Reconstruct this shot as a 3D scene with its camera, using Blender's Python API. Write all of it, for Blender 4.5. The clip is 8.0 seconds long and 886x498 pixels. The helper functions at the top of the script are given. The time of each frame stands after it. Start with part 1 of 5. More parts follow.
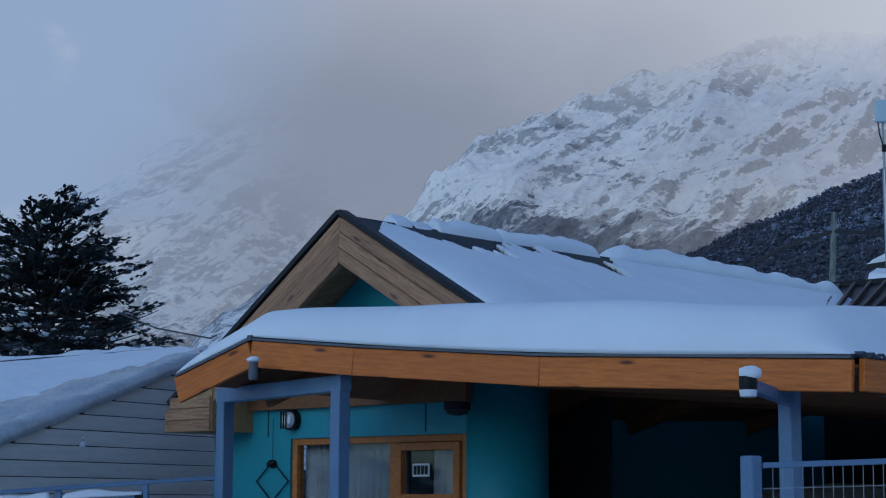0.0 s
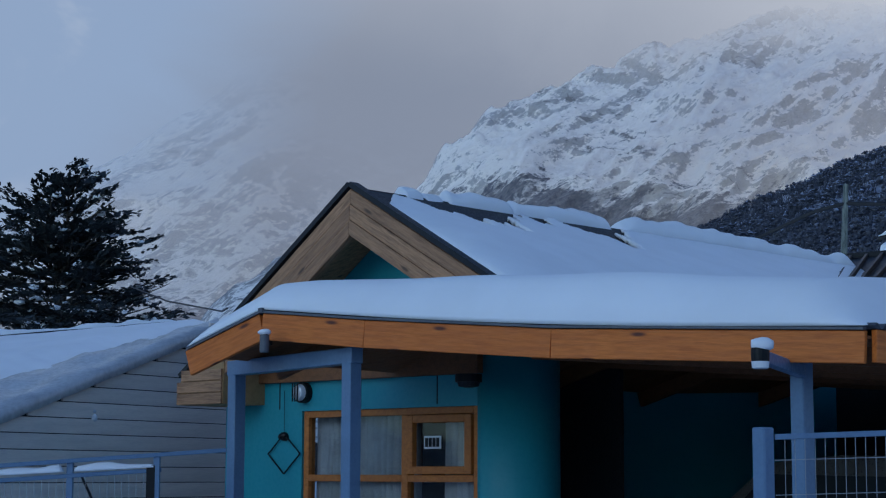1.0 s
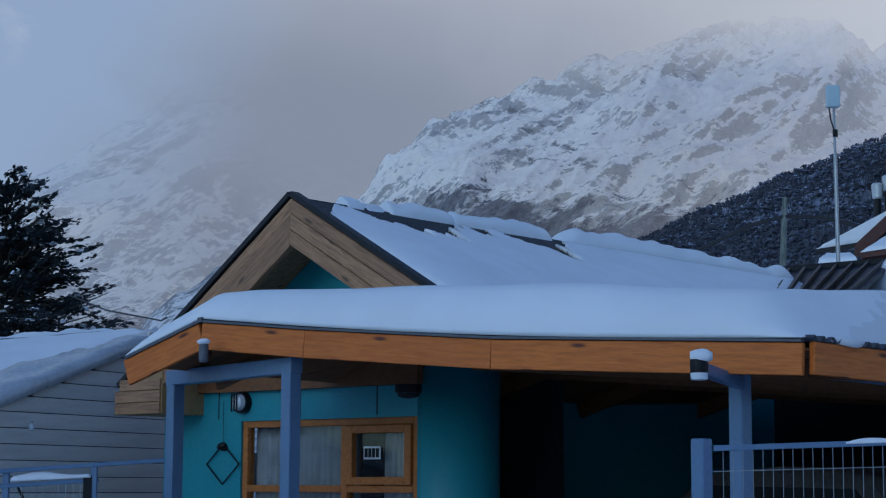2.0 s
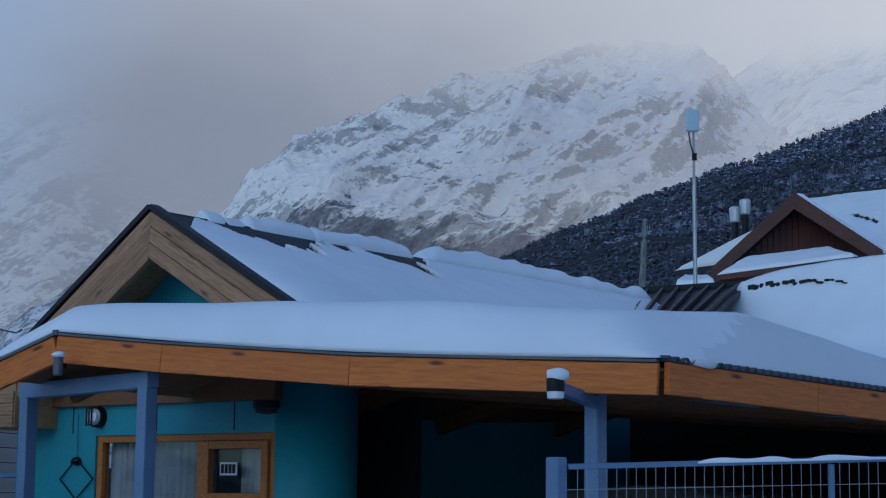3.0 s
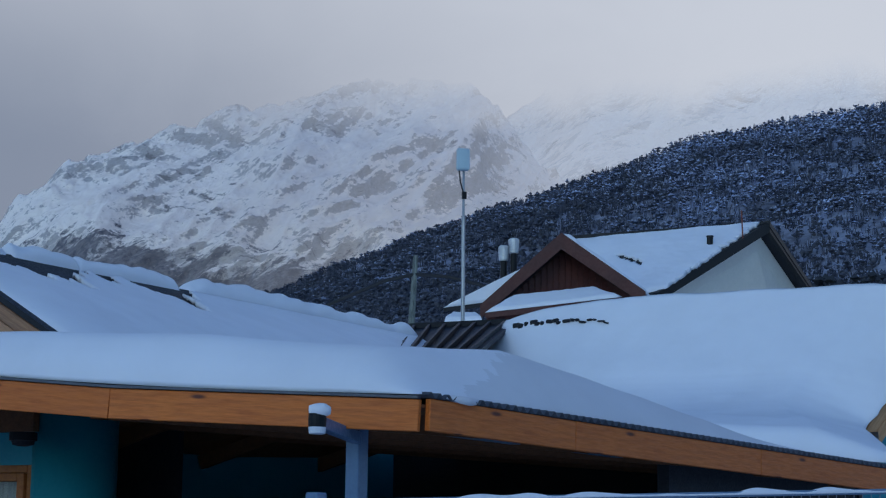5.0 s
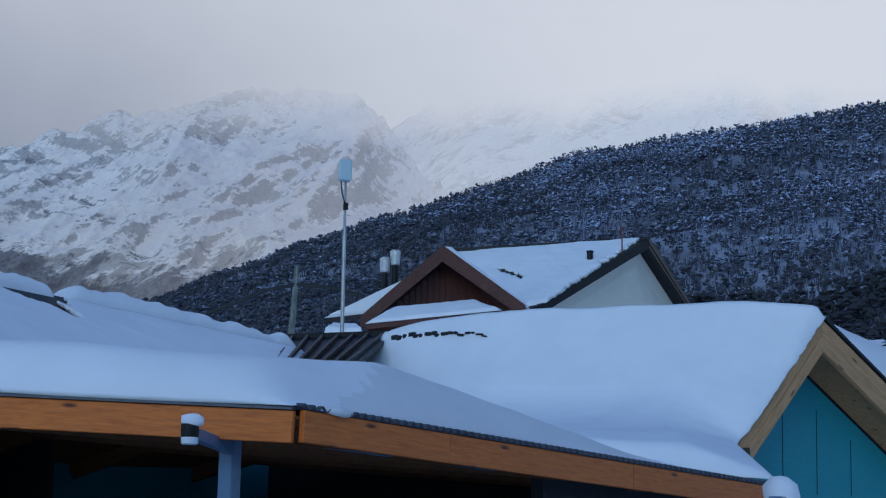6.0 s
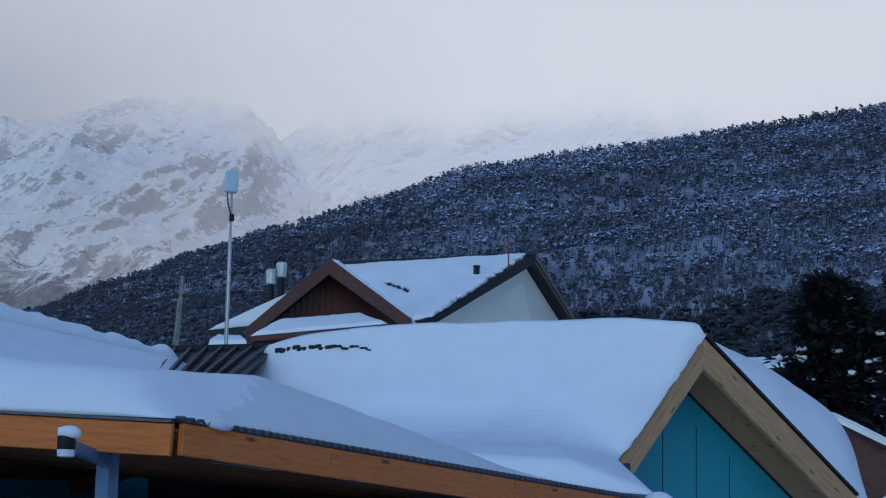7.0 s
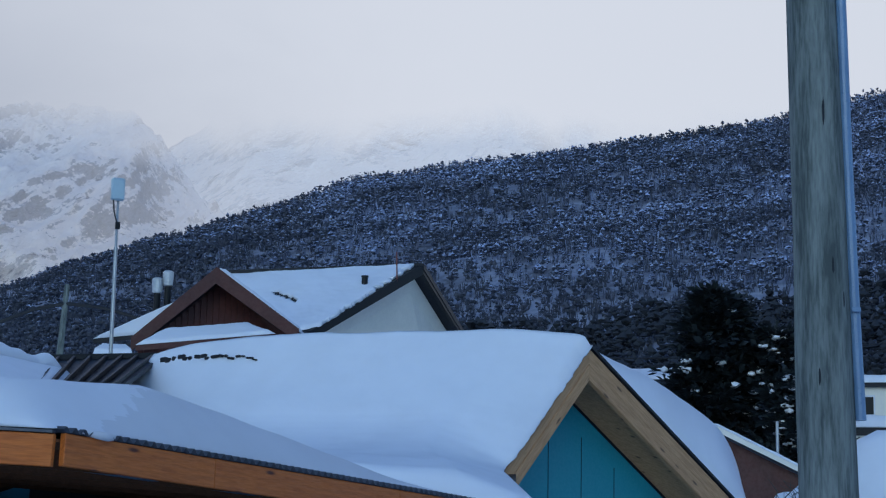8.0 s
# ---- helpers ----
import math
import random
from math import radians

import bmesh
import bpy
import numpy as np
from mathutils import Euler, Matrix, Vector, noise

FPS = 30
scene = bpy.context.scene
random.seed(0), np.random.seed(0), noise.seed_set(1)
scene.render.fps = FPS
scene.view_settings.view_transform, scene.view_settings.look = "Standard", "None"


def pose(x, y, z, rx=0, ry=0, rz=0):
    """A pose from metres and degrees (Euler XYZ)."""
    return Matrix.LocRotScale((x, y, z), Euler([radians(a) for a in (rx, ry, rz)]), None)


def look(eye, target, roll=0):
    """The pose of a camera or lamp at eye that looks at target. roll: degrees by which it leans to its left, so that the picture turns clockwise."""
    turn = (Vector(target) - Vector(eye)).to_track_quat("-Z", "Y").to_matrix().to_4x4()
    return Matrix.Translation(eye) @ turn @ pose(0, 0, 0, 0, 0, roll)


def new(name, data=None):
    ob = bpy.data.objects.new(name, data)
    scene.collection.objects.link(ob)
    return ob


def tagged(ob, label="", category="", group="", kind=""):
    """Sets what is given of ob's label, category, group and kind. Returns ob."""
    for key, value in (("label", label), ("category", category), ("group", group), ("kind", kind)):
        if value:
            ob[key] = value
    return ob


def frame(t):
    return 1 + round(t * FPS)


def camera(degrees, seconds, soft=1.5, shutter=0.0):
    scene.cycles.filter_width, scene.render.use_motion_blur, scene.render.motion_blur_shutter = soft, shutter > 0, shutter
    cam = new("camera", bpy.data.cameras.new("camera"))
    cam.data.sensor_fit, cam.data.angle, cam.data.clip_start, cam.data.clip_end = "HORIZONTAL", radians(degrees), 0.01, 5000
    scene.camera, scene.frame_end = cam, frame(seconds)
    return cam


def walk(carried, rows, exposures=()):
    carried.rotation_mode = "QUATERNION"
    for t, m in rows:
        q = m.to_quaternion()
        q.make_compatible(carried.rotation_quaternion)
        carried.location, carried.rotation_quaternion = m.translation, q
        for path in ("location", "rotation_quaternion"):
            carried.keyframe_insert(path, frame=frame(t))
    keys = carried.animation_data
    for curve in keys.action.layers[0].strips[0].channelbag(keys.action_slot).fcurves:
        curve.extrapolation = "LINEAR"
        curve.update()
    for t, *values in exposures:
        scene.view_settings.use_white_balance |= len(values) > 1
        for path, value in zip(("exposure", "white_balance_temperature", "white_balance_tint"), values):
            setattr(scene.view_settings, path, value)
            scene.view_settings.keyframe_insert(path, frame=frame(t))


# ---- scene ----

cam = camera(27.53, 8.0, soft=1.2)
EYE = 1.6
ROWS = [
    (0.0, 0.000, 0.000, 0.000, 0.00, 7.99, 0.25),
    (0.5, 0.001, 0.017, -0.003, 0.19, 7.50, 0.30),
    (1.0, 0.000, 0.024, -0.002, 0.35, 7.13, 0.17),
    (2.3, 0.009, 0.036, -0.002, -2.70, 7.65, 0.30),
    (2.5, 0.013, 0.034, -0.003, -3.60, 7.77, 0.33),
    (3.0, 0.022, 0.029, -0.003, -5.89, 8.04, 0.62),
    (3.5, 0.027, 0.022, -0.001, -7.88, 8.28, 0.93),
    (4.0, 0.034, 0.014, -0.001, -9.59, 8.39, 0.98),
    (4.2, 0.038, 0.010, -0.001, -10.53, 8.58, 0.89),
    (5.3, 0.064, -0.012, 0.000, -14.24, 9.33, 1.15),
    (5.5, 0.070, -0.014, 0.001, -15.14, 9.24, 1.48),
    (6.0, 0.087, -0.014, 0.005, -16.92, 9.64, 1.17),
    (6.5, 0.104, -0.016, 0.010, -18.57, 9.69, 1.28),
    (7.0, 0.115, -0.019, 0.012, -20.51, 10.14, 1.33),
    (7.5, 0.122, -0.022, 0.015, -22.50, 10.44, 1.61),
    (8.0, 0.126, -0.020, 0.016, -24.08, 10.54, 1.17),
]
EXPO = [(0.0, 0.06, 6350, 10), (1.0, 0.04, 6350, 10), (2.5, 0.04, 6350, 10), (4.0, 0.03, 6350, 10), (5.3, 0.04, 6350, 10), (5.5, 0.06, 6350, 10), (6.0, 0.16, 6350, 10), (6.5, 0.18, 6350, 10), (7.5, 0.13, 6350, 10), (8.0, 0.22, 6350, 10)]
walk(cam, [(t, pose(x, y, EYE + z, 90 + pitch, 0, yaw) @ pose(0, 0, 0, 0, 0, roll)) for t, x, y, z, yaw, pitch, roll in ROWS], EXPO)


# ---- node helpers ----
def node(nt, kind, **values):
    n = nt.nodes.new(kind)
    for key, value in values.items():
        n.inputs[key.replace("_", " ")].default_value = value
    return n


def math_node(nt, op, a, b=None, clamp=False):
    n = nt.nodes.new("ShaderNodeMath")
    n.operation, n.use_clamp = op, clamp
    for k, v in enumerate((a, b)):
        if v is None:
            continue
        if isinstance(v, (int, float)):
            n.inputs[k].default_value = v
        else:
            nt.links.new(v, n.inputs[k])
    return n.outputs[0]


def smooth(nt, v, lo, hi, a=0.0, b=1.0):
    n = nt.nodes.new("ShaderNodeMapRange")
    n.interpolation_type = "SMOOTHSTEP"
    nt.links.new(v, n.inputs["Value"])
    n.inputs["From Min"].default_value, n.inputs["From Max"].default_value = lo, hi
    n.inputs["To Min"].default_value, n.inputs["To Max"].default_value = a, b
    return n.outputs[0]


def mix_color(nt, fac, a, b, kind="MIX"):
    n = nt.nodes.new("ShaderNodeMix")
    n.data_type, n.blend_type = "RGBA", kind
    for sock, v in ((n.inputs[0], fac), (n.inputs[6], a), (n.inputs[7], b)):
        if isinstance(v, (int, float)):
            sock.default_value = v
        elif isinstance(v, tuple):
            sock.default_value = (*v[:3], 1)
        else:
            nt.links.new(v, sock)
    return n.outputs[2]


def noise_tex(nt, vec, scale, detail=4.0, rough=0.55, distortion=0.0):
    n = node(nt, "ShaderNodeTexNoise", Scale=scale, Detail=detail, Roughness=rough, Distortion=distortion)
    nt.links.new(vec, n.inputs["Vector"])
    return n.outputs["Fac"]


def stretch(nt, vec, sx, sy, sz):
    n = nt.nodes.new("ShaderNodeMapping")
    n.inputs["Scale"].default_value = (sx, sy, sz)
    nt.links.new(vec, n.inputs["Vector"])
    return n.outputs[0]


def sky_color(nt, vec):
    """Cloud colour for a direction from the street: pale cloud, a dark bank to the north-west, a blue gap beside it."""
    norm = nt.nodes.new("ShaderNodeVectorMath")
    norm.operation = "NORMALIZE"
    nt.links.new(vec, norm.inputs[0])
    sep = nt.nodes.new("ShaderNodeSeparateXYZ")
    nt.links.new(norm.outputs[0], sep.inputs[0])
    puff = noise_tex(nt, stretch(nt, norm.outputs[0], 1, 1, 1.6), 7.0, 5, 0.55, 0.4)
    fine = noise_tex(nt, stretch(nt, norm.outputs[0], 1, 1, 2.0), 2.6, 3, 0.5)
    x = math_node(nt, "ADD", sep.outputs[0], math_node(nt, "MULTIPLY", math_node(nt, "SUBTRACT", puff, 0.5), 0.16))
    up = math_node(nt, "ADD", sep.outputs[2], math_node(nt, "MULTIPLY", math_node(nt, "SUBTRACT", fine, 0.5), 0.10))
    base = mix_color(nt, smooth(nt, x, -0.05, 0.42), CLOUD_GREY, CLOUD_PALE)
    base = mix_color(nt, math_node(nt, "MULTIPLY", smooth(nt, up, 0.20, 0.34), 0.55), base, CLOUD_PALE)
    edge = math_node(nt, "ADD", x, math_node(nt, "MULTIPLY", sep.outputs[2], -0.55))
    gap = math_node(nt, "MULTIPLY", smooth(nt, edge, -0.17, -0.33), smooth(nt, up, 0.85, 0.5))
    base = mix_color(nt, gap, base, mix_color(nt, smooth(nt, puff, 0.45, 0.68), SKY_BLUE, CLOUD_WHITE))
    return base, sep, puff


CLOUD_GREY, CLOUD_PALE = (0.226, 0.264, 0.345), (0.57, 0.60, 0.665)
SKY_BLUE, CLOUD_WHITE = (0.27, 0.365, 0.53), (0.47, 0.53, 0.63)

# ---- world, sun ----
SUN_ELEVATION, SUN_AZIMUTH = radians(20), radians(215)
world = bpy.data.worlds.new("overcast_evening")
scene.world = world
world.use_nodes = True
wt = world.node_tree
sky = wt.nodes.new("ShaderNodeTexSky")
sky.sky_type, sky.sun_disc = "NISHITA", False
sky.sun_elevation, sky.sun_rotation = SUN_ELEVATION, SUN_AZIMUTH
coord = wt.nodes.new("ShaderNodeTexCoord")
cloud, sep, puff = sky_color(wt, coord.outputs["Generated"])
blue = mix_color(wt, 1.0, sky.outputs[0], (0.056, 0.097, 0.153), "MULTIPLY")
cover = math_node(wt, "MAXIMUM", smooth(wt, sep.outputs[2], 0.50, 0.36), smooth(wt, puff, 0.42, 0.65, 0.0, 0.25))
cover = math_node(wt, "MULTIPLY", cover, smooth(wt, sep.outputs[1], 0.0, 0.55, 0.15, 1.0))
bg = wt.nodes["Background"]
wt.links.new(mix_color(wt, cover, blue, cloud), bg.inputs["Color"])
bg.inputs["Strength"].default_value = 1.0
sun = new("sun", bpy.data.lights.new("sun", "SUN"))
sun.data.energy, sun.data.angle, sun.data.color = 0.12, radians(25), (1.0, 0.93, 0.88)
sun.matrix_world = look((0, 0, 0), (-math.sin(SUN_AZIMUTH) * math.cos(SUN_ELEVATION), -math.cos(SUN_AZIMUTH) * math.cos(SUN_ELEVATION), -math.sin(SUN_ELEVATION)))


# ---- materials ----
def material(name, color, rough=0.7, metal=0.0, vary=0.15, scale=6.0, fine=60.0, bump=0.15, dark=None, grain=None, random_amount=0.0, island=False, spec=0.5):
    m = bpy.data.materials.new(name)
    m.use_nodes = True
    nt = m.node_tree
    p = nt.nodes["Principled BSDF"]
    tc = nt.nodes.new("ShaderNodeTexCoord")
    vec = tc.outputs["Object"]
    if grain:
        vec = stretch(nt, vec, *grain)
    big, small = noise_tex(nt, vec, scale, 5, 0.6), noise_tex(nt, vec, fine, 3, 0.6)
    dark = dark or tuple(v * 0.55 for v in color)
    fac = math_node(nt, "ADD", smooth(nt, big, 0.35, 0.7, 0, vary * 2), math_node(nt, "MULTIPLY", smooth(nt, small, 0.35, 0.7), vary), True)
    col = mix_color(nt, fac, color, dark)
    if random_amount:
        if island:
            r = nt.nodes.new("ShaderNodeNewGeometry").outputs["Random Per Island"]
        else:
            r = nt.nodes.new("ShaderNodeObjectInfo").outputs["Random"]
        col = mix_color(nt, math_node(nt, "MULTIPLY", r, random_amount), col, dark)
    nt.links.new(col, p.inputs["Base Color"])
    p.inputs["Roughness"].default_value, p.inputs["Metallic"].default_value = rough, metal
    p.inputs["Specular IOR Level"].default_value = spec
    nt.links.new(smooth(nt, small, 0.3, 0.7, max(0.05, rough - 0.1), min(1, rough + 0.1)), p.inputs["Roughness"])
    if bump:
        b = node(nt, "ShaderNodeBump", Strength=bump, Distance=0.02)
        nt.links.new(math_node(nt, "ADD", big, math_node(nt, "MULTIPLY", small, 0.5)), b.inputs["Height"])
        nt.links.new(b.outputs[0], p.inputs["Normal"])
    return m


def pine(name, color, dark, knot, grain_axis=(1.2, 14, 14)):
    """Boards: long grain, darker rings and round knots, in the object's own x direction."""
    m = material(name, color, 0.62, vary=0.32, scale=3.0, fine=9.0, bump=0.12, dark=dark, grain=grain_axis, random_amount=0.35)
    nt = m.node_tree
    p = nt.nodes["Principled BSDF"]
    old = p.inputs["Base Color"].links[0].from_socket
    tc = nt.nodes.new("ShaderNodeTexCoord")
    v = node(nt, "ShaderNodeTexVoronoi", Scale=1.0, Randomness=1.0)
    nt.links.new(stretch(nt, tc.outputs["Object"], 2.3, 9, 9), v.inputs["Vector"])
    nt.links.new(mix_color(nt, smooth(nt, v.outputs["Distance"], 0.17, 0.06), old, knot), p.inputs["Base Color"])
    return m


def snow_material(name, color=(0.835, 0.845, 0.865)):
    m = bpy.data.materials.new(name)
    m.use_nodes = True
    nt = m.node_tree
    p = nt.nodes["Principled BSDF"]
    tc = nt.nodes.new("ShaderNodeTexCoord")
    a, b = noise_tex(nt, tc.outputs["Object"], 1.3, 5, 0.55), noise_tex(nt, tc.outputs["Object"], 55, 4, 0.65)
    nt.links.new(mix_color(nt, smooth(nt, a, 0.3, 0.75), color, tuple(v * 0.93 for v in color)), p.inputs["Base Color"])
    p.inputs["Roughness"].default_value = 0.75
    p.inputs["Specular IOR Level"].default_value = 0.2
    bump = node(nt, "ShaderNodeBump", Strength=0.25, Distance=0.03)
    nt.links.new(math_node(nt, "ADD", math_node(nt, "MULTIPLY", a, 1.5), math_node(nt, "MULTIPLY", b, 0.12)), bump.inputs["Height"])
    nt.links.new(bump.outputs[0], p.inputs["Normal"])
    return m


SNOW = snow_material("snow")
DARKER_SNOW = snow_material("darker_snow", (0.75, 0.755, 0.765))
PINE = pine("varnished_pine", (0.71, 0.182, 0.022), (0.46, 0.10, 0.011), (0.10, 0.02, 0.006))
RAW_PINE = pine("raw_pine", (0.52, 0.265, 0.13), (0.17, 0.082, 0.042), (0.10, 0.05, 0.025))
NEW_PINE = pine("pale_pine", (0.58, 0.325, 0.15), (0.34, 0.17, 0.07), (0.14, 0.07, 0.03))
WINDOW_PINE = pine("window_pine", (0.55, 0.185, 0.035), (0.32, 0.09, 0.015), (0.1, 0.04, 0.015))
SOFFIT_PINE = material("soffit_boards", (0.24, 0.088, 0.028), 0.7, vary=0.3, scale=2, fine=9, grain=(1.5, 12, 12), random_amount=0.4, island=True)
TEAL = material("teal_paint", (0.012, 0.26, 0.305), 0.55, vary=0.12, scale=1.6, fine=30, bump=0.05, dark=(0.009, 0.195, 0.24))
POST_BLUE = material("slate_blue_paint", (0.12, 0.205, 0.32), 0.4, vary=0.12, scale=5, fine=40, bump=0.05)
DARK_METAL = material("dark_roof_metal", (0.02, 0.021, 0.024), 0.55, 0.0, vary=0.25, scale=4, fine=50, bump=0.08, spec=0.25)
ZINC = material("zinc_sheet", (0.58, 0.60, 0.61), 0.40, 0.3, vary=0.25, scale=3, fine=25, bump=0.2)
ROOF_SHEET = material("grey_sheet_metal", (0.10, 0.108, 0.125), 0.45, 0.2, vary=0.25, scale=4, fine=50, bump=0.08)
# one near-black for joints and cracks, and for shade painted under the carport
GAP_AND_SHADE = material("near_black_gaps_and_shade", (0.02, 0.022, 0.026), 0.8, vary=0.2)
GREY_SIDING = material("grey_siding", (0.86, 0.76, 0.66), 0.8, vary=0.2, scale=1.2, fine=10, grain=(1.0, 1.0, 9), bump=0.15, dark=(0.52, 0.46, 0.42), random_amount=0.3)
BLACK = material("black_plastic", (0.010, 0.011, 0.012), 0.45, vary=0.1, bump=0.0, spec=0.2)
WHITE_PLASTIC = material("white_plastic", (0.70, 0.72, 0.74), 0.35, vary=0.06, bump=0.0)
GALVANISED = material("galvanised_wire", (0.34, 0.36, 0.38), 0.4, 0.7, vary=0.15, bump=0.0)
BROWN_PAINT = material("red_brown_boards", (0.088, 0.018, 0.011), 0.6, vary=0.25, scale=2, fine=14, bump=0.1, random_amount=0.3)
WHITE_WALL = material("pale_plaster", (0.86, 0.80, 0.68), 0.8, vary=0.08, scale=0.8, fine=12, bump=0.05)
POLE_WOOD = material("weathered_pole", (0.235, 0.26, 0.228), 0.85, vary=0.42, scale=2.6, fine=15, grain=(5, 5, 0.6), bump=0.5, dark=(0.075, 0.09, 0.08))
CONDUIT = material("blue_grey_conduit", (0.16, 0.27, 0.40), 0.35, vary=0.12, scale=4, bump=0.03)
ANTENNA = material("pale_radome", (0.45, 0.58, 0.62), 0.45, vary=0.06, bump=0.0)
CABLE = material("black_cable", (0.02, 0.02, 0.022), 0.6, vary=0.1, bump=0.0)
CURTAIN = material("sheer_curtain", (0.74, 0.73, 0.72), 0.9, vary=0.3, scale=3, fine=40, bump=0.05)
BARK = material("dark_bark", (0.045, 0.038, 0.032), 0.9, vary=0.3, scale=6, bump=0.3)
LEAF = material("dark_evergreen_leaves", (0.030, 0.040, 0.042), 0.6, vary=0.3, scale=2, bump=0.0, dark=(0.006, 0.011, 0.011), random_amount=0.6, island=True)
CAR_PAINT = material("dull_car_paint", (0.15, 0.145, 0.14), 0.35, 0.3, vary=0.05, bump=0.0)
ROAD_SNOW = material("trodden_snow", (0.72, 0.75, 0.80), 0.8, vary=0.2, scale=0.3, fine=4, bump=0.4, dark=(0.5, 0.52, 0.55))
DARK_FLOOR = material("dark_floor", (0.13, 0.13, 0.13), 0.85, vary=0.2, scale=1, fine=20)


def glass_material():
    m = bpy.data.materials.new("window_glass")
    m.use_nodes = True
    nt = m.node_tree
    out = nt.nodes["Material Output"]
    mix, tr, gl = nt.nodes.new("ShaderNodeMixShader"), nt.nodes.new("ShaderNodeBsdfTransparent"), nt.nodes.new("ShaderNodeBsdfGlossy")
    tr.inputs[0].default_value = (0.8, 0.84, 0.86, 1)
    gl.inputs["Roughness"].default_value = 0.03
    fr = nt.nodes.new("ShaderNodeLayerWeight")
    fr.inputs["Blend"].default_value = 0.5
    nt.links.new(math_node(nt, "ADD", math_node(nt, "MULTIPLY", math_node(nt, "POWER", fr.outputs["Facing"], 4.0), 0.6), 0.04), mix.inputs[0])
    nt.links.new(tr.outputs[0], mix.inputs[1])
    nt.links.new(gl.outputs[0], mix.inputs[2])
    nt.links.new(mix.outputs[0], out.inputs["Surface"])
    return m


GLASS = glass_material()


# ---- mesh helpers ----
def V(*p):
    return Vector(p)


def finish(name, bm, mat, parent=None, label="", smooth_faces=False):
    me = bpy.data.meshes.new(name)
    bmesh.ops.recalc_face_normals(bm, faces=bm.faces)
    if smooth_faces:
        for f in bm.faces:
            f.smooth = True
    bm.to_mesh(me)
    bm.free()
    me.materials.append(mat)
    ob = new(name, me)
    if parent is not None:
        ob.parent = parent
    if label:
        ob["label"] = label
    return ob


part = finish


def empty(name, label, category, group="", kind=""):
    return tagged(new(name), label, category, group, kind)


def slab(bm, points, vec):
    """A prism: the polygon and its copy moved by vec."""
    vec = Vector(vec)
    a = [bm.verts.new(Vector(p)) for p in points]
    b = [bm.verts.new(Vector(p) + vec) for p in points]
    bm.faces.new(a)
    bm.faces.new(b[::-1])
    for i in range(len(a)):
        j = (i + 1) % len(a)
        bm.faces.new((a[i], b[i], b[j], a[j]))
    return bm


def bar(p, q, side, up, bm=None, bevel=0.0, twist=None):
    """A square bar from p to q; side: its width, up: its height, both centred on the line."""
    bm = bm or bmesh.new()
    p, q = Vector(p), Vector(q)
    d = (q - p).normalized()
    s = Vector(twist).normalized() if twist is not None else (d.cross(V(0, 0, 1)).normalized() if abs(d.z) < 0.95 else V(1, 0, 0))
    u = s.cross(d).normalized()
    start = len(bm.edges)
    slab(bm, [p - s * side / 2 - u * up / 2, p + s * side / 2 - u * up / 2, p + s * side / 2 + u * up / 2, p - s * side / 2 + u * up / 2], q - p)
    if bevel:
        bm.edges.ensure_lookup_table()
        bmesh.ops.bevel(bm, geom=bm.edges[start:], offset=bevel, segments=1, affect="EDGES")
    return bm


def plank(name, p, q, thick, wide, mat, parent, label="", normal=None, bevel=0.004):
    """A board as an object whose own x runs along it; wide is measured across normal."""
    p, q = Vector(p), Vector(q)
    x = (q - p).normalized()
    y = (Vector(normal) if normal is not None else x.cross(V(0, 0, 1))).normalized()
    z = x.cross(y).normalized()
    y = z.cross(x)
    m = Matrix((x, y, z)).transposed().to_4x4()
    m.translation = p
    bm = bmesh.new()
    n = (q - p).length
    slab(bm, [(0, -thick / 2, -wide / 2), (0, thick / 2, -wide / 2), (0, thick / 2, wide / 2), (0, -thick / 2, wide / 2)], (n, 0, 0))
    if bevel:
        bmesh.ops.bevel(bm, geom=bm.edges[:], offset=bevel, segments=1, affect="EDGES")
    ob = finish(name, bm, mat, parent, label)
    ob.matrix_basis = m
    return ob


def tube(points, radii, sides=10, bm=None, caps=True):
    bm = bm or bmesh.new()
    rings = []
    for i, p in enumerate(points):
        p = Vector(p)
        d = (Vector(points[min(i + 1, len(points) - 1)]) - Vector(points[max(i - 1, 0)])).normalized()
        s = d.cross(V(0.3, 0.9, 0.2)).normalized()
        u = s.cross(d)
        r = radii[i] if isinstance(radii, (list, tuple)) else radii
        rings.append([bm.verts.new(p + (s * math.cos(a) + u * math.sin(a)) * r) for a in [2 * math.pi * k / sides for k in range(sides)]])
    for a, b in zip(rings, rings[1:]):
        for k in range(sides):
            bm.faces.new((a[k], a[(k + 1) % sides], b[(k + 1) % sides], b[k]))
    if caps:
        bm.faces.new(rings[0][::-1])
        bm.faces.new(rings[-1])
    return bm


def blob(bm, center, rx, ry, rz, seed=0, rough=0.2, sub=2):
    m = Matrix.Translation(center) @ Matrix.Diagonal((rx, ry, rz, 1))
    got = bmesh.ops.create_icosphere(bm, subdivisions=sub, radius=1, matrix=m)["verts"]
    c = Vector(center)
    for v in got:
        v.co = c + (v.co - c) * (1 + rough * noise.noise(v.co * 2.3 / max(rx, ry) + V(seed, 0, 0)))


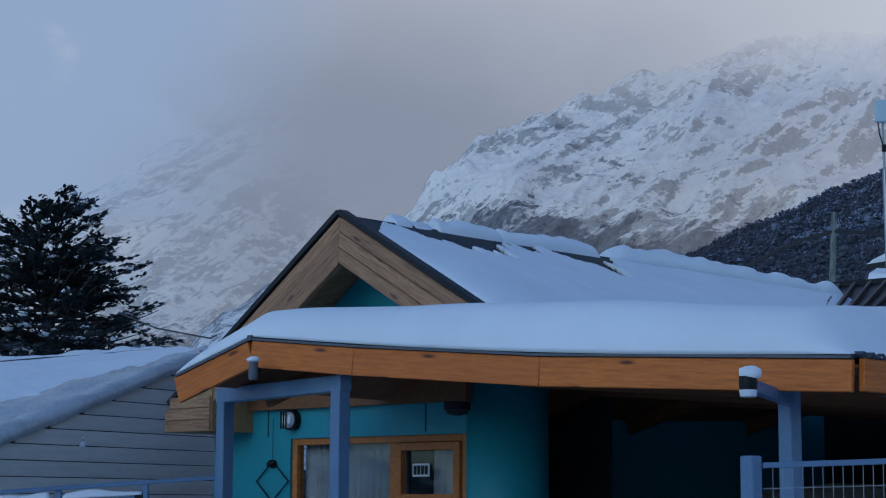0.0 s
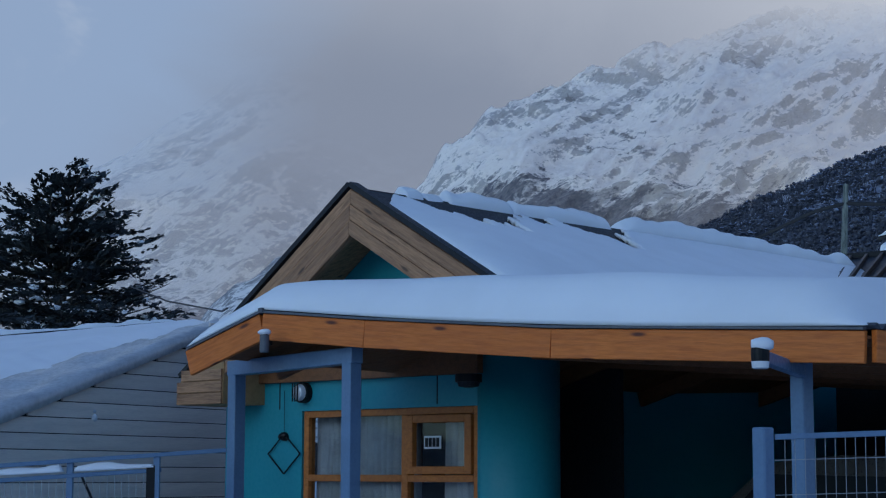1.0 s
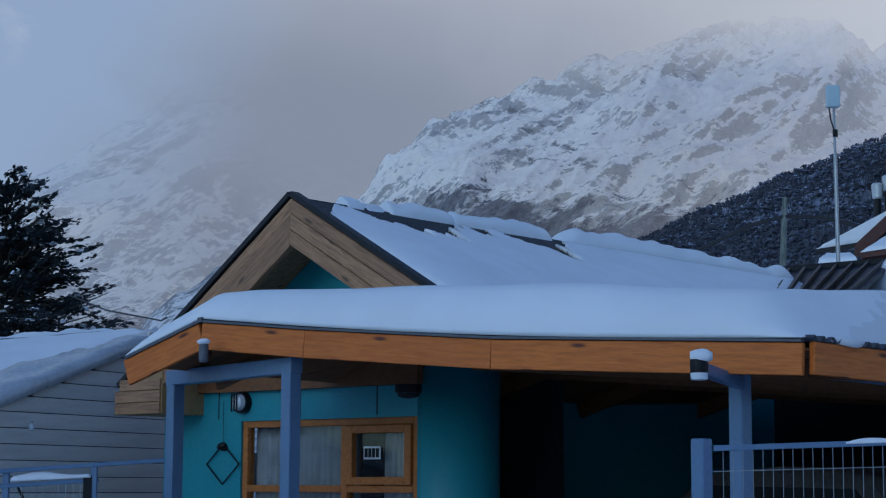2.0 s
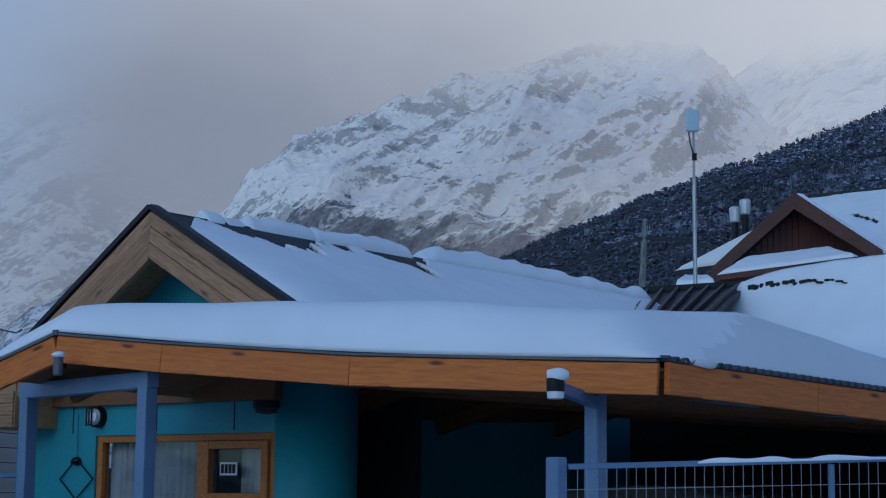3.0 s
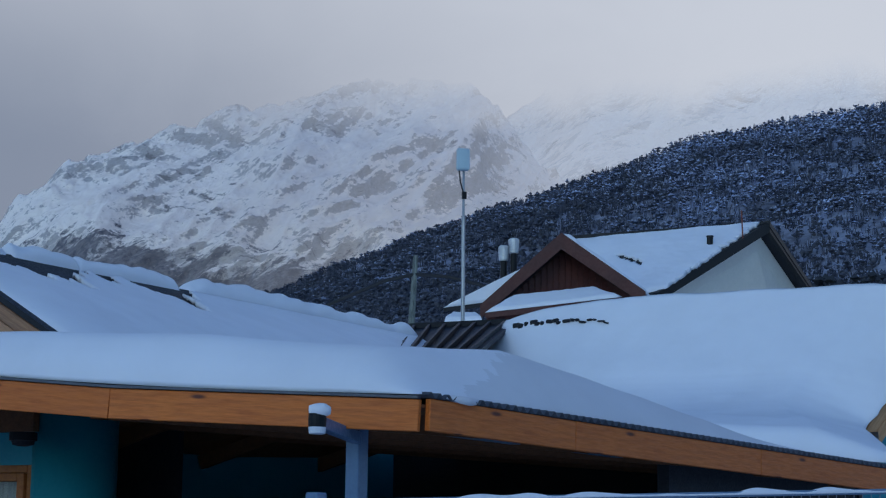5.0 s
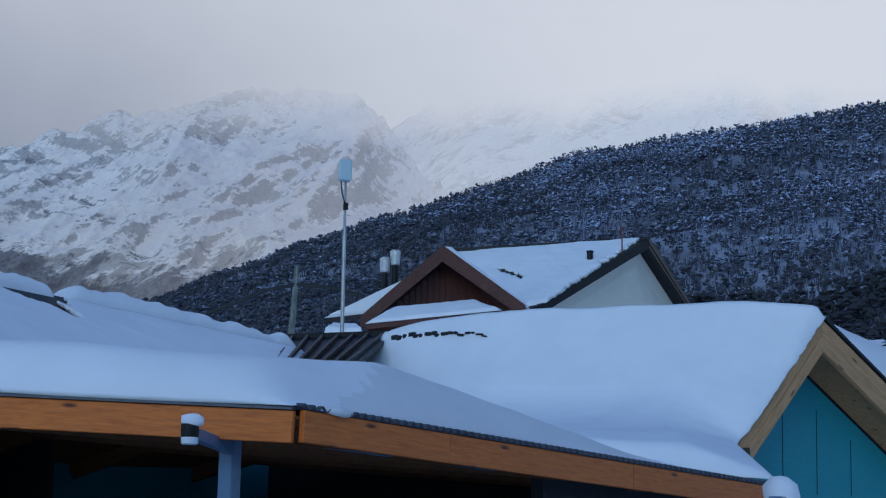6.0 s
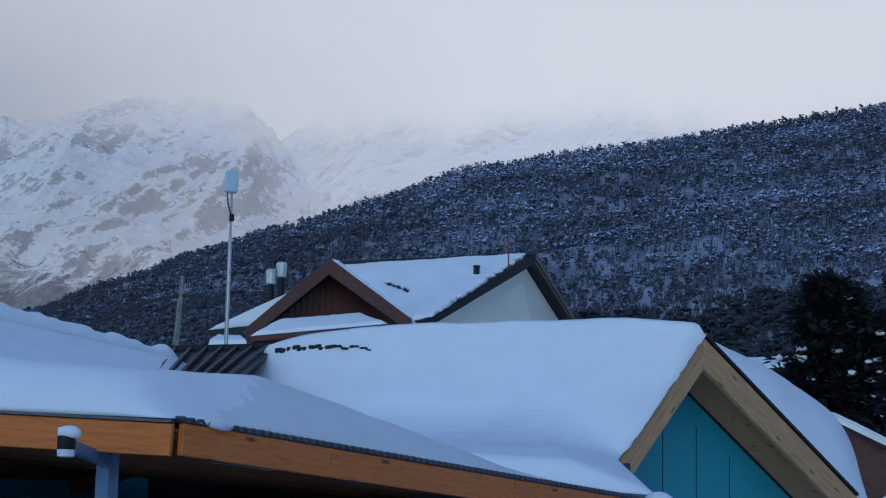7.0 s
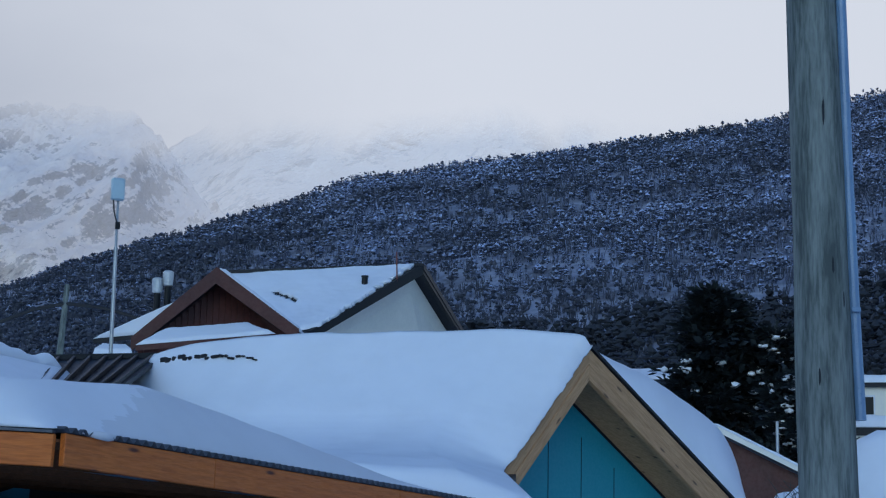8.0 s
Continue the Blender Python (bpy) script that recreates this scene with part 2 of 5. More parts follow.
def snow_sheet(name, surface, nu, nv, thick, label, lip=(1, 1, 1, 1), wave=0.05, seed=0, keep=None, parent=None, mat=None, soft=0.06, category="snow"):
    """A rounded snow layer on surface(u, v), u and v from 0 to 1. thick: a number or function; lip: rounding at u0, u1, v0, v1; keep: which cells have snow."""
    bm = bmesh.new()
    e = 0.004
    top, low = [], []
    for i in range(nu + 1):
        tr, lr = [], []
        for j in range(nv + 1):
            u, v = i / nu, j / nv
            p = Vector(surface(u, v))
            n = (Vector(surface(min(u + e, 1), v)) - Vector(surface(max(u - e, 0), v))).cross(Vector(surface(u, min(v + e, 1))) - Vector(surface(u, max(v - e, 0)))).normalized()
            if n.z < 0:
                n = -n
            h = thick(u, v) if callable(thick) else thick
            f = 1.0
            for gap, on in ((u, lip[0]), (1 - u, lip[1]), (v, lip[2]), (1 - v, lip[3])):
                if on:
                    g = min(gap / (soft * on), 1.0)
                    f *= math.sqrt(max(0.0, 1 - (1 - g) ** 2)) * 0.9 + 0.1
            q = p * 1.4 + V(seed * 3.1, 0, 0)
            h = h * f * (1 + wave * 2 * noise.noise(q)) + wave * 0.12 * f * noise.noise(q * 3.7)
            tr.append(bm.verts.new(p + (n * 0.55 + V(0, 0, 0.45)) * max(h, 0.012)))
            lr.append(bm.verts.new(p + n * 0.002))
        top.append(tr)
        low.append(lr)
    on = [[keep is None or keep((i + 0.5) / nu, (j + 0.5) / nv) for j in range(nv)] for i in range(nu)]
    for i in range(nu):
        for j in range(nv):
            if not on[i][j]:
                continue
            bm.faces.new((top[i][j], top[i + 1][j], top[i + 1][j + 1], top[i][j + 1]))
            bm.faces.new((low[i][j], low[i][j + 1], low[i + 1][j + 1], low[i + 1][j]))
            for di, dj, a, b in ((-1, 0, (i, j), (i, j + 1)), (1, 0, (i + 1, j + 1), (i + 1, j)), (0, -1, (i + 1, j), (i, j)), (0, 1, (i, j + 1), (i + 1, j + 1))):
                ii, jj = i + di, j + dj
                if not (0 <= ii < nu and 0 <= jj < nv) or not on[ii][jj]:
                    bm.faces.new((top[a[0]][a[1]], top[b[0]][b[1]], low[b[0]][b[1]], low[a[0]][a[1]]))
    bmesh.ops.delete(bm, geom=[v for v in bm.verts if not v.link_faces], context="VERTS")
    ob = finish(name, bm, mat or SNOW, parent, "", True)
    return ob if parent else tagged(ob, label, category)


def lerp(a, b, t):
    return Vector(a) * (1 - t) + Vector(b) * t


def piecewise(x, table):
    for (x0, y0), (x1, y1) in zip(table, table[1:]):
        if x <= x1:
            t = max(0.0, (x - x0) / (x1 - x0))
            return y0 + (y1 - y0) * (t * t * (3 - 2 * t) * 0.35 + t * 0.65)
    return table[-1][1]


# ---- ground ----
bm = bmesh.new()
size, cells = 4600.0, 60
grid = [[None] * (cells + 1) for _ in range(cells + 1)]
for i in range(cells + 1):
    for j in range(cells + 1):
        a, b = (i / cells * 2 - 1), (j / cells * 2 - 1)
        x, y = size * a * abs(a) ** 2, size * b * abs(b) ** 2
        grid[i][j] = bm.verts.new((x, y, 0.04 * noise.noise(V(x, y, 0) * 0.3) if abs(x) + abs(y) < 300 else 0))
for i in range(cells):
    for j in range(cells):
        bm.faces.new((grid[i][j], grid[i + 1][j], grid[i + 1][j + 1], grid[i][j + 1]))
tagged(finish("ground", bm, ROAD_SNOW, smooth_faces=True), "trodden snow over the street and yards", "ground", kind="structure")


# ---- mountains, wooded hill, cloud ----
def terrain(name, az0, az1, naz, crest, near, far, rows, amp, bump_scale, mat, label, power=1.15, foot=0.0, seed=0, ragged=0.0, back=1.25):
    """A mountainside seen from the street: crest(azimuth in degrees) is its rise per metre of distance at the far edge."""
    bm = bmesh.new()
    rings = []
    for i in range(naz + 1):
        az = az0 + (az1 - az0) * i / naz
        ring = []
        for j in range(rows + 1):
            r = j / rows * back
            d = near + (far - near) * r
            x, y = d * math.sin(radians(az)), d * math.cos(radians(az))
            k = min(r, 1.0)
            top = far * (crest(az) + ragged * k ** 8 * noise.fractal(V(az * 1.5 + k * 14, seed, k * 22), 0.8, 2.2, 5))
            z = foot + (top - foot) * k ** power - max(0.0, r - 1) * far * 0.35
            # spurs that run slantwise down the face
            across, along = z * 0.80 - x * 0.60, z * 0.60 + x * 0.80
            q = V(across, along * 0.36, (y - d) * 0.3) / bump_scale + V(seed, 0, 0)
            swell = noise.ridged_multi_fractal(q, 0.95, 2.1, 7, 1.0, 2.0) - 1.1
            push = amp * swell * math.sin(math.pi * min(k * 0.95, 1.0)) ** 0.5
            x, y, z = x * (1 - 0.8 * push / d), y * (1 - 0.8 * push / d), z + 0.45 * push
            ring.append(bm.verts.new((x, y, z + EYE)))
        rings.append(ring)
    for a, b in zip(rings, rings[1:]):
        for j in range(rows):
            bm.faces.new((a[j], b[j], b[j + 1], a[j + 1]))
    return tagged(finish(name, bm, mat, smooth_faces=True), label, "mountain", kind="structure")


def slant(nt, vec, angle, length):
    """Coordinates drawn out along a line that leans by angle from the vertical, so that noise becomes streaks down a slope."""
    n = nt.nodes.new("ShaderNodeMapping")
    n.vector_type = "TEXTURE"
    n.inputs["Rotation"].default_value = (0, radians(angle), 0)
    n.inputs["Scale"].default_value = (1, 1.6, length)
    nt.links.new(vec, n.inputs["Vector"])
    return n.outputs[0]


def centred(nt, v, amount):
    return math_node(nt, "MULTIPLY", math_node(nt, "SUBTRACT", v, 0.5), amount)


def alpine(name, size, rock=(0.20, 0.215, 0.25), snow=(0.97, 0.92, 0.88), wood_top=600.0, wood_soft=120.0, rock_amount=0.5, wood_color=(0.048, 0.062, 0.098)):
    """Snow on rock: rock on the steep faces and along slanting ribs, small dark outcrops, leafless wood below the tree line."""
    m = bpy.data.materials.new(name)
    m.use_nodes = True
    nt = m.node_tree
    p = nt.nodes["Principled BSDF"]
    geo = nt.nodes.new("ShaderNodeNewGeometry")
    sep = nt.nodes.new("ShaderNodeSeparateXYZ")
    nt.links.new(geo.outputs["Position"], sep.inputs[0])
    up = nt.nodes.new("ShaderNodeSeparateXYZ")
    nt.links.new(geo.outputs["Normal"], up.inputs[0])
    pos = geo.outputs["Position"]
    broad = noise_tex(nt, slant(nt, pos, 55, 1.7), 1 / (size * 0.42), 4, 0.55, 0.4)
    ribs = noise_tex(nt, slant(nt, pos, 58, 2.6), 1 / (size * 0.105), 7, 0.68, 0.9)
    ramps = noise_tex(nt, slant(nt, pos, -62, 3.2), 1 / (size * 0.075), 6, 0.66, 0.6)
    small = noise_tex(nt, slant(nt, pos, 62, 2.0), 1 / (size * 0.022), 5, 0.72, 0.4)
    steep = math_node(nt, "MULTIPLY", math_node(nt, "SUBTRACT", 0.74, up.outputs[2]), 0.8)
    for v, amount in ((broad, 0.8), (ribs, 1.5), (ramps, 1.3), (small, 1.5)):
        steep = math_node(nt, "ADD", steep, centred(nt, v, amount))
    bare = smooth(nt, steep, 0.20 - rock_amount, 0.44 - rock_amount)
    col = mix_color(nt, math_node(nt, "MULTIPLY", bare, 0.80), snow, mix_color(nt, smooth(nt, small, 0.3, 0.7), rock, tuple(v * 2.0 for v in rock)))
    # small dark outcrops in lines
    crop = math_node(nt, "ADD", smooth(nt, ramps, 0.54, 0.68), math_node(nt, "ADD", centred(nt, small, 3.2), centred(nt, broad, 1.4)))
    col = mix_color(nt, math_node(nt, "MULTIPLY", smooth(nt, crop, 0.75, 1.15), 0.75), col, tuple(v * 0.7 for v in rock))
    line = sep.outputs[2]
    for v, amount in ((ribs, 4.5), (broad, 5.0), (small, 2.0), (ramps, 2.0)):
        line = math_node(nt, "ADD", line, centred(nt, v, wood_soft * amount))
    wood = smooth(nt, line, wood_top + wood_soft * 0.35, wood_top - wood_soft * 0.25)
    col = mix_color(nt, math_node(nt, "MULTIPLY", wood, smooth(nt, small, 0.25, 0.65, 1.0, 0.78)), col, wood_color)
    nt.links.new(col, p.inputs["Base Color"])
    p.inputs["Roughness"].default_value, p.inputs["Specular IOR Level"].default_value = 0.9, 0.1
    b = node(nt, "ShaderNodeBump", Strength=0.8, Distance=size * 0.035)
    nt.links.new(math_node(nt, "ADD", ribs, math_node(nt, "MULTIPLY", small, 0.35)), b.inputs["Height"])
    nt.links.new(b.outputs[0], p.inputs["Normal"])
    return m


def crest_snowy(az):
    return piecewise(az, [(-8, 0.01), (-5, 0.03), (-3.3, 0.09), (-1.6, 0.155), (-0.35, 0.182), (0.37, 0.1906), (1.22, 0.2013), (3.03, 0.2155), (4.47, 0.2257), (6.4, 0.2386), (9.47, 0.252), (12.1, 0.2607), (14.0, 0.262), (15.2, 0.236), (16.5, 0.207), (17.5, 0.196), (24, 0.16)])


def crest_misty(az):
    return piecewise(az, [(-22, 0.06), (-15, 0.12), (-11.2, 0.1686), (-8.2, 0.2055), (-6, 0.236), (-3, 0.25), (2, 0.2), (8, 0.15)])


def crest_behind(az):
    return piecewise(az, [(10, 0.16), (16, 0.25), (18, 0.29), (21, 0.31), (24, 0.31), (30, 0.31), (40, 0.3)])


def crest_low(az):
    return piecewise(az, [(-16, 0.02), (-8.3, 0.077), (-7.57, 0.094), (-6.87, 0.104), (-5.28, 0.1215), (-4.39, 0.134), (0, 0.13), (6, 0.1)])


def crest_hill(az):
    return piecewise(az, [(-2, 0.085), (4, 0.112), (7.45, 0.135), (10, 0.1535), (12.9, 0.175), (15.4, 0.190), (18.4, 0.2085), (21.4, 0.2285), (26.2, 0.2415), (29.8, 0.250), (33.5, 0.2595), (38.1, 0.2765), (50, 0.31)])


terrain("mountain_snowy", -6, 22, 560, crest_snowy, 2130, 3000, 230, 55, 130, alpine("snowy_rock", 330, (0.20, 0.203, 0.22), wood_top=412, wood_soft=52, rock_amount=0.06), "craggy snow-covered mountain with grey rock ribs", 1.1, 60, 3.0, 0.0048)
terrain("mountain_misty", -24, 8, 260, crest_misty, 3350, 4500, 100, 95, 420, alpine("misty_rock", 480, (0.20, 0.20, 0.215), wood_top=330, wood_soft=70, rock_amount=0.22), "steep snowy mountain half lost in cloud", 1.1, 80, 9.0, 0.002)
terrain("mountain_behind", 10, 42, 220, crest_behind, 2600, 4000, 90, 70, 380, alpine("far_snow", 620, (0.30, 0.31, 0.33), wood_top=100, wood_soft=40, rock_amount=0.20), "snowfield of a far mountain under cloud", 1.1, 80, 5.0, 0.002)
terrain("ridge_low", -16, 6, 160, crest_low, 1700, 2400, 40, 12, 120, alpine("ridge_wood", 140, (0.10, 0.105, 0.12), (0.80, 0.78, 0.78), 20, 20, 0.34), "low wooded ridge dusted with snow", 1.0, 30, 2.0, 0.0015)

HILL_FLOOR = material("snowy_forest_floor", (0.34, 0.37, 0.46), 0.95, vary=0.4, scale=0.03, fine=0.25, bump=0.3, dark=(0.10, 0.105, 0.13))
HILL_NEAR, HILL_FAR, HILL_FOOT = 420.0, 1250.0, 10.0


def hill_height(az, r):
    d = HILL_NEAR + (HILL_FAR - HILL_NEAR) * r
    x, y = d * math.sin(radians(az)), d * math.cos(radians(az))
    top = HILL_FAR * (crest_hill(az) - 0.0032)
    k = min(r, 1.0)
    z = HILL_FOOT + (top - HILL_FOOT) * k ** 0.95 - max(0.0, r - 1) * 300
    z += 14 * noise.fractal(V(x, y, 0) / 170, 0.9, 2.1, 4) * math.sin(math.pi * min(k, 1)) ** 0.5
    return V(x, y, z + EYE)


bm = bmesh.new()
rings = [[bm.verts.new(hill_height(-2 + 52 * i / 200, j / 70 * 1.2)) for j in range(71)] for i in range(201)]
for a, b in zip(rings, rings[1:]):
    for j in range(70):
        bm.faces.new((a[j], b[j], b[j + 1], a[j + 1]))
tagged(finish("hill", bm, HILL_FLOOR, smooth_faces=True), "forested hillside with snow between the trees", "hill", kind="structure")


def forest_material():
    m = bpy.data.materials.new("hill_trees")
    m.use_nodes = True
    nt = m.node_tree
    p = nt.nodes["Principled BSDF"]
    geo = nt.nodes.new("ShaderNodeNewGeometry")
    sep = nt.nodes.new("ShaderNodeSeparateXYZ")
    nt.links.new(geo.outputs["Normal"], sep.inputs[0])
    rnd = geo.outputs["Random Per Island"]
    place = nt.nodes.new("ShaderNodeSeparateXYZ")
    nt.links.new(geo.outputs["Position"], place.inputs[0])
    patch = noise_tex(nt, geo.outputs["Position"], 0.013, 5, 0.65)
    fine = noise_tex(nt, stretch(nt, geo.outputs["Position"], 1.6, 1.6, 0.45), 0.45, 4, 0.65)
    leaf = mix_color(nt, rnd, (0.050, 0.056, 0.074), (0.098, 0.105, 0.130))
    frost = math_node(nt, "ADD", math_node(nt, "MULTIPLY", sep.outputs[2], 0.36), math_node(nt, "MULTIPLY", math_node(nt, "SUBTRACT", patch, 0.5), 1.5))
    frost = math_node(nt, "ADD", frost, math_node(nt, "MULTIPLY", math_node(nt, "SUBTRACT", fine, 0.5), 1.6))
    frost = math_node(nt, "ADD", frost, math_node(nt, "MULTIPLY", math_node(nt, "SUBTRACT", rnd, 0.5), 0.5))
    # the flank further along the valley holds more snow, the foot next to none
    frost = math_node(nt, "ADD", frost, smooth(nt, place.outputs[0], 120, 480, -0.22, 0.14))
    frost = math_node(nt, "ADD", frost, smooth(nt, place.outputs[2], 60, 150, -0.15, 0.0))
    nt.links.new(mix_color(nt, smooth(nt, frost, 0.05, 0.85), leaf, (0.44, 0.52, 0.73)), p.inputs["Base Color"])
    p.inputs["Roughness"].default_value, p.inputs["Specular IOR Level"].default_value = 0.9, 0.1
    return m


def hill_forest(name, count, label, az0, az1, r0, r1, mat, tall=1.0, bare=0.0):
    """Tapered trunks with uneven crowns of a few leafy lumps each, all over the hill; one mesh, too many to count."""
    rng = np.random.default_rng(5)
    bmi = bmesh.new()
    for c in ((1, 0, 0), (0, 1, 0), (-1, 0, 0), (0, -1, 0), (0, 0, 1), (0, 0, -0.8)):
        bmi.verts.new(c)
    bmi.verts.ensure_lookup_table()
    for k in range(4):
        for tip in (4, 5):
            bmi.faces.new((bmi.verts[k], bmi.verts[(k + 1) % 4], bmi.verts[tip]))
    bmi.verts.index_update()
    bv = np.array([v.co[:] for v in bmi.verts])
    bf = np.array([[v.index for v in f.verts] for f in bmi.faces])
    bmi.free()
    tv = np.array([[math.cos(a), math.sin(a), 0] for a in (0, 2.1, 4.2)] + [[0, 0, 1.0]])
    tf = np.array([[0, 1, 3], [1, 2, 3], [2, 0, 3]])
    verts, faces, base = [], [], 0
    for k in range(count):
        az = az0 + (az1 - az0) * rng.random()
        r = r0 + (r1 - r0) * rng.random() ** 0.75
        p = hill_height(az, r)
        h = rng.uniform(4.0, 8.5) * (0.6 + 0.4 * min(r, 0.8) - 1.2 * max(0.0, r - 0.85)) * tall
        trunk = tv * [0.22, 0.22, h * 0.6] + [p.x, p.y, p.z - 0.3]
        verts.append(trunk)
        faces.append(tf + base)
        base += 4
        if rng.random() < bare:
            # leafless: a fan of thin upright stems
            for c in range(7):
                lean = rng.normal(0, h * 0.13, 2)
                foot = np.array([p.x, p.y, p.z]) + [rng.normal(0, h * 0.16), rng.normal(0, h * 0.16), 0]
                w = rng.uniform(0.10, 0.24)
                verts.append(np.array([foot - [w, 0, 0], foot + [w, 0.1, 0], foot + [lean[0] + w * 0.7, lean[1], h * rng.uniform(0.5, 0.95)], foot + [lean[0] - w * 0.7, lean[1], h * rng.uniform(0.5, 0.95)]]))
                faces.append(np.array([[0, 1, 2], [0, 2, 3]]) + base)
                base += 4
            continue
        for c in range(rng.integers(4, 8)):
            s = h * rng.uniform(0.09, 0.25)
            lump = bv * (1 + 0.25 * rng.standard_normal((len(bv), 1))) * [s, s, s * rng.uniform(0.45, 1.1)] + 0.12 * s * rng.standard_normal((len(bv), 3))
            verts.append(lump + [p.x + rng.normal(0, h * 0.17), p.y + rng.normal(0, h * 0.17), p.z + h * rng.uniform(0.30, 0.95)])
            faces.append(bf + base)
            base += len(bv)
    verts, faces = np.concatenate(verts), np.concatenate(faces)
    me = bpy.data.meshes.new(name)
    me.from_pydata(verts.tolist(), [], faces.tolist())
    me.materials.append(mat)
    return tagged(new(name, me), label, "forest", kind="stuff")


hill_forest("hill_forest", 34000, "dark beech forest frosted with snow on the hillside", 1, 44, 0.08, 1.03, forest_material(), bare=0.42)
hill_forest("valley_wood", 2600, "near-black evergreen wood at the foot of the hill", 22, 42, 0.0, 0.27, material("evergreen_wood", (0.032, 0.038, 0.05), 0.95, vary=0.3, scale=0.1, fine=1.0, bump=0.0, random_amount=0.5, island=True), 1.6)


def cloud_sheet(name, distance, az0, az1, el0, el1, cover, label):
    """A far curtain of cloud in front of a summit. cover(nt, slope, sideways, puff) gives its thickness."""
    bm = bmesh.new()
    n = 40
    cols = []
    for i in range(n + 1):
        az = radians(az0 + (az1 - az0) * i / n)
        cols.append([bm.verts.new((distance * math.sin(az), distance * math.cos(az), distance * (el0 + (el1 - el0) * j / 8) + EYE)) for j in range(9)])
    for a, b in zip(cols, cols[1:]):
        for j in range(8):
            bm.faces.new((a[j], b[j], b[j + 1], a[j + 1]))
    m = bpy.data.materials.new(name)
    m.use_nodes = True
    nt = m.node_tree
    nt.nodes.remove(nt.nodes["Principled BSDF"])
    tc = nt.nodes.new("ShaderNodeTexCoord")
    col, sep, puff = sky_color(nt, tc.outputs["Object"])
    detail = noise_tex(nt, stretch(nt, tc.outputs["Object"], 1, 1, 1.3), 1 / 210, 6, 0.62, 0.5)
    flat = math_node(nt, "SQRT", math_node(nt, "ADD", math_node(nt, "MULTIPLY", sep.outputs[0], sep.outputs[0]), math_node(nt, "MULTIPLY", sep.outputs[1], sep.outputs[1])))
    slope = math_node(nt, "DIVIDE", sep.outputs[2], flat)
    side = math_node(nt, "DIVIDE", sep.outputs[0], sep.outputs[1])
    em, tr, mx = nt.nodes.new("ShaderNodeEmission"), nt.nodes.new("ShaderNodeBsdfTransparent"), nt.nodes.new("ShaderNodeMixShader")
    nt.links.new(col, em.inputs[0])
    nt.links.new(cover(nt, slope, side, detail), mx.inputs[0])
    nt.links.new(tr.outputs[0], mx.inputs[1])
    nt.links.new(em.outputs[0], mx.inputs[2])
    nt.links.new(mx.outputs[0], nt.nodes["Material Output"].inputs["Surface"])
    ob = tagged(finish(name, bm, m), label, "cloud", kind="structure")
    ob.visible_shadow = False
    return ob


def cover_summit(nt, slope, side, puff):
    s = math_node(nt, "ADD", slope, math_node(nt, "MULTIPLY", math_node(nt, "SUBTRACT", puff, 0.5), 0.06))
    veil = smooth(nt, s, 0.190, 0.268)
    veil = math_node(nt, "MAXIMUM", math_node(nt, "POWER", veil, 1.8), smooth(nt, side, 0.03, 0.30, 0.07, 0.30))
    right = math_node(nt, "MULTIPLY", smooth(nt, side, 0.20, 0.31), smooth(nt, s, 0.13, 0.21))
    return math_node(nt, "MULTIPLY", math_node(nt, "MAXIMUM", veil, math_node(nt, "MULTIPLY", right, 0.55)), smooth(nt, side, -0.06, 0.05, 0.3, 1.0), True)


def cover_misty(nt, slope, side, puff):
    s = math_node(nt, "ADD", slope, math_node(nt, "MULTIPLY", math_node(nt, "SUBTRACT", puff, 0.5), 0.10))
    s = math_node(nt, "ADD", s, math_node(nt, "MULTIPLY", math_node(nt, "ADD", side, 0.16), 0.5))
    return smooth(nt, s, 0.10, 0.265, 0.40, 1.0)


cloud_sheet("backdrop_cloud_summit", 2100, -16, 50, 0.10, 0.5, cover_summit, "grey cloud hanging over the summit")
cloud_sheet("backdrop_cloud_bank", 3300, -30, 12, 0.05, 0.5, cover_misty, "dark grey cloud bank against the slope")


# ---- carport ----
ACROSS, BACK = V(0.8217, -0.5694, 0), V(0.798, 0.602, 0)
C0, A0, B0, D0 = V(-1.90, 13.12, 2.50), V(-1.32, 12.66, 2.73), V(2.32, 10.16, 2.42), V(7.21, 13.85, 2.24)
RUN = D0 - B0
carport = empty("carport", "open timber carport with varnished fascia and slate-blue posts", "carport")


def front_line(u):
    """The roof's front edge from its low left end over the ridge to the right corner, with a slight sag."""
    if u < 0.14:
        return lerp(C0, A0, u / 0.14)
    t = (u - 0.14) / 0.86
    return lerp(A0, B0, t) - V(0, 0, 0.045 * math.sin(math.pi * t))


FASCIA_H = 0.185
face = V(-0.5694, -0.8217, 0)
plank("fascia_board", C0 + face * 0.02 - V(0, 0, FASCIA_H / 2 + 0.012), A0 + face * 0.02 - V(0, 0, FASCIA_H / 2 + 0.012), 0.04, FASCIA_H, PINE, carport, "orange varnished pine board", face)
cuts = [0.14, 0.315, 0.60, 1.0]
for a, b in zip(cuts, cuts[1:]):
    p, q = front_line(a), front_line(b)
    plank("fascia_board", p + face * 0.02 - V(0, 0, FASCIA_H / 2 + 0.012), lerp(p, q, 0.9985) + face * 0.02 - V(0, 0, FASCIA_H / 2 + 0.012), 0.04, FASCIA_H, PINE, carport, "orange varnished pine board", face)
side = V(0.602, -0.798, 0)
cuts = [0.0, 0.24, 0.62, 1.0]
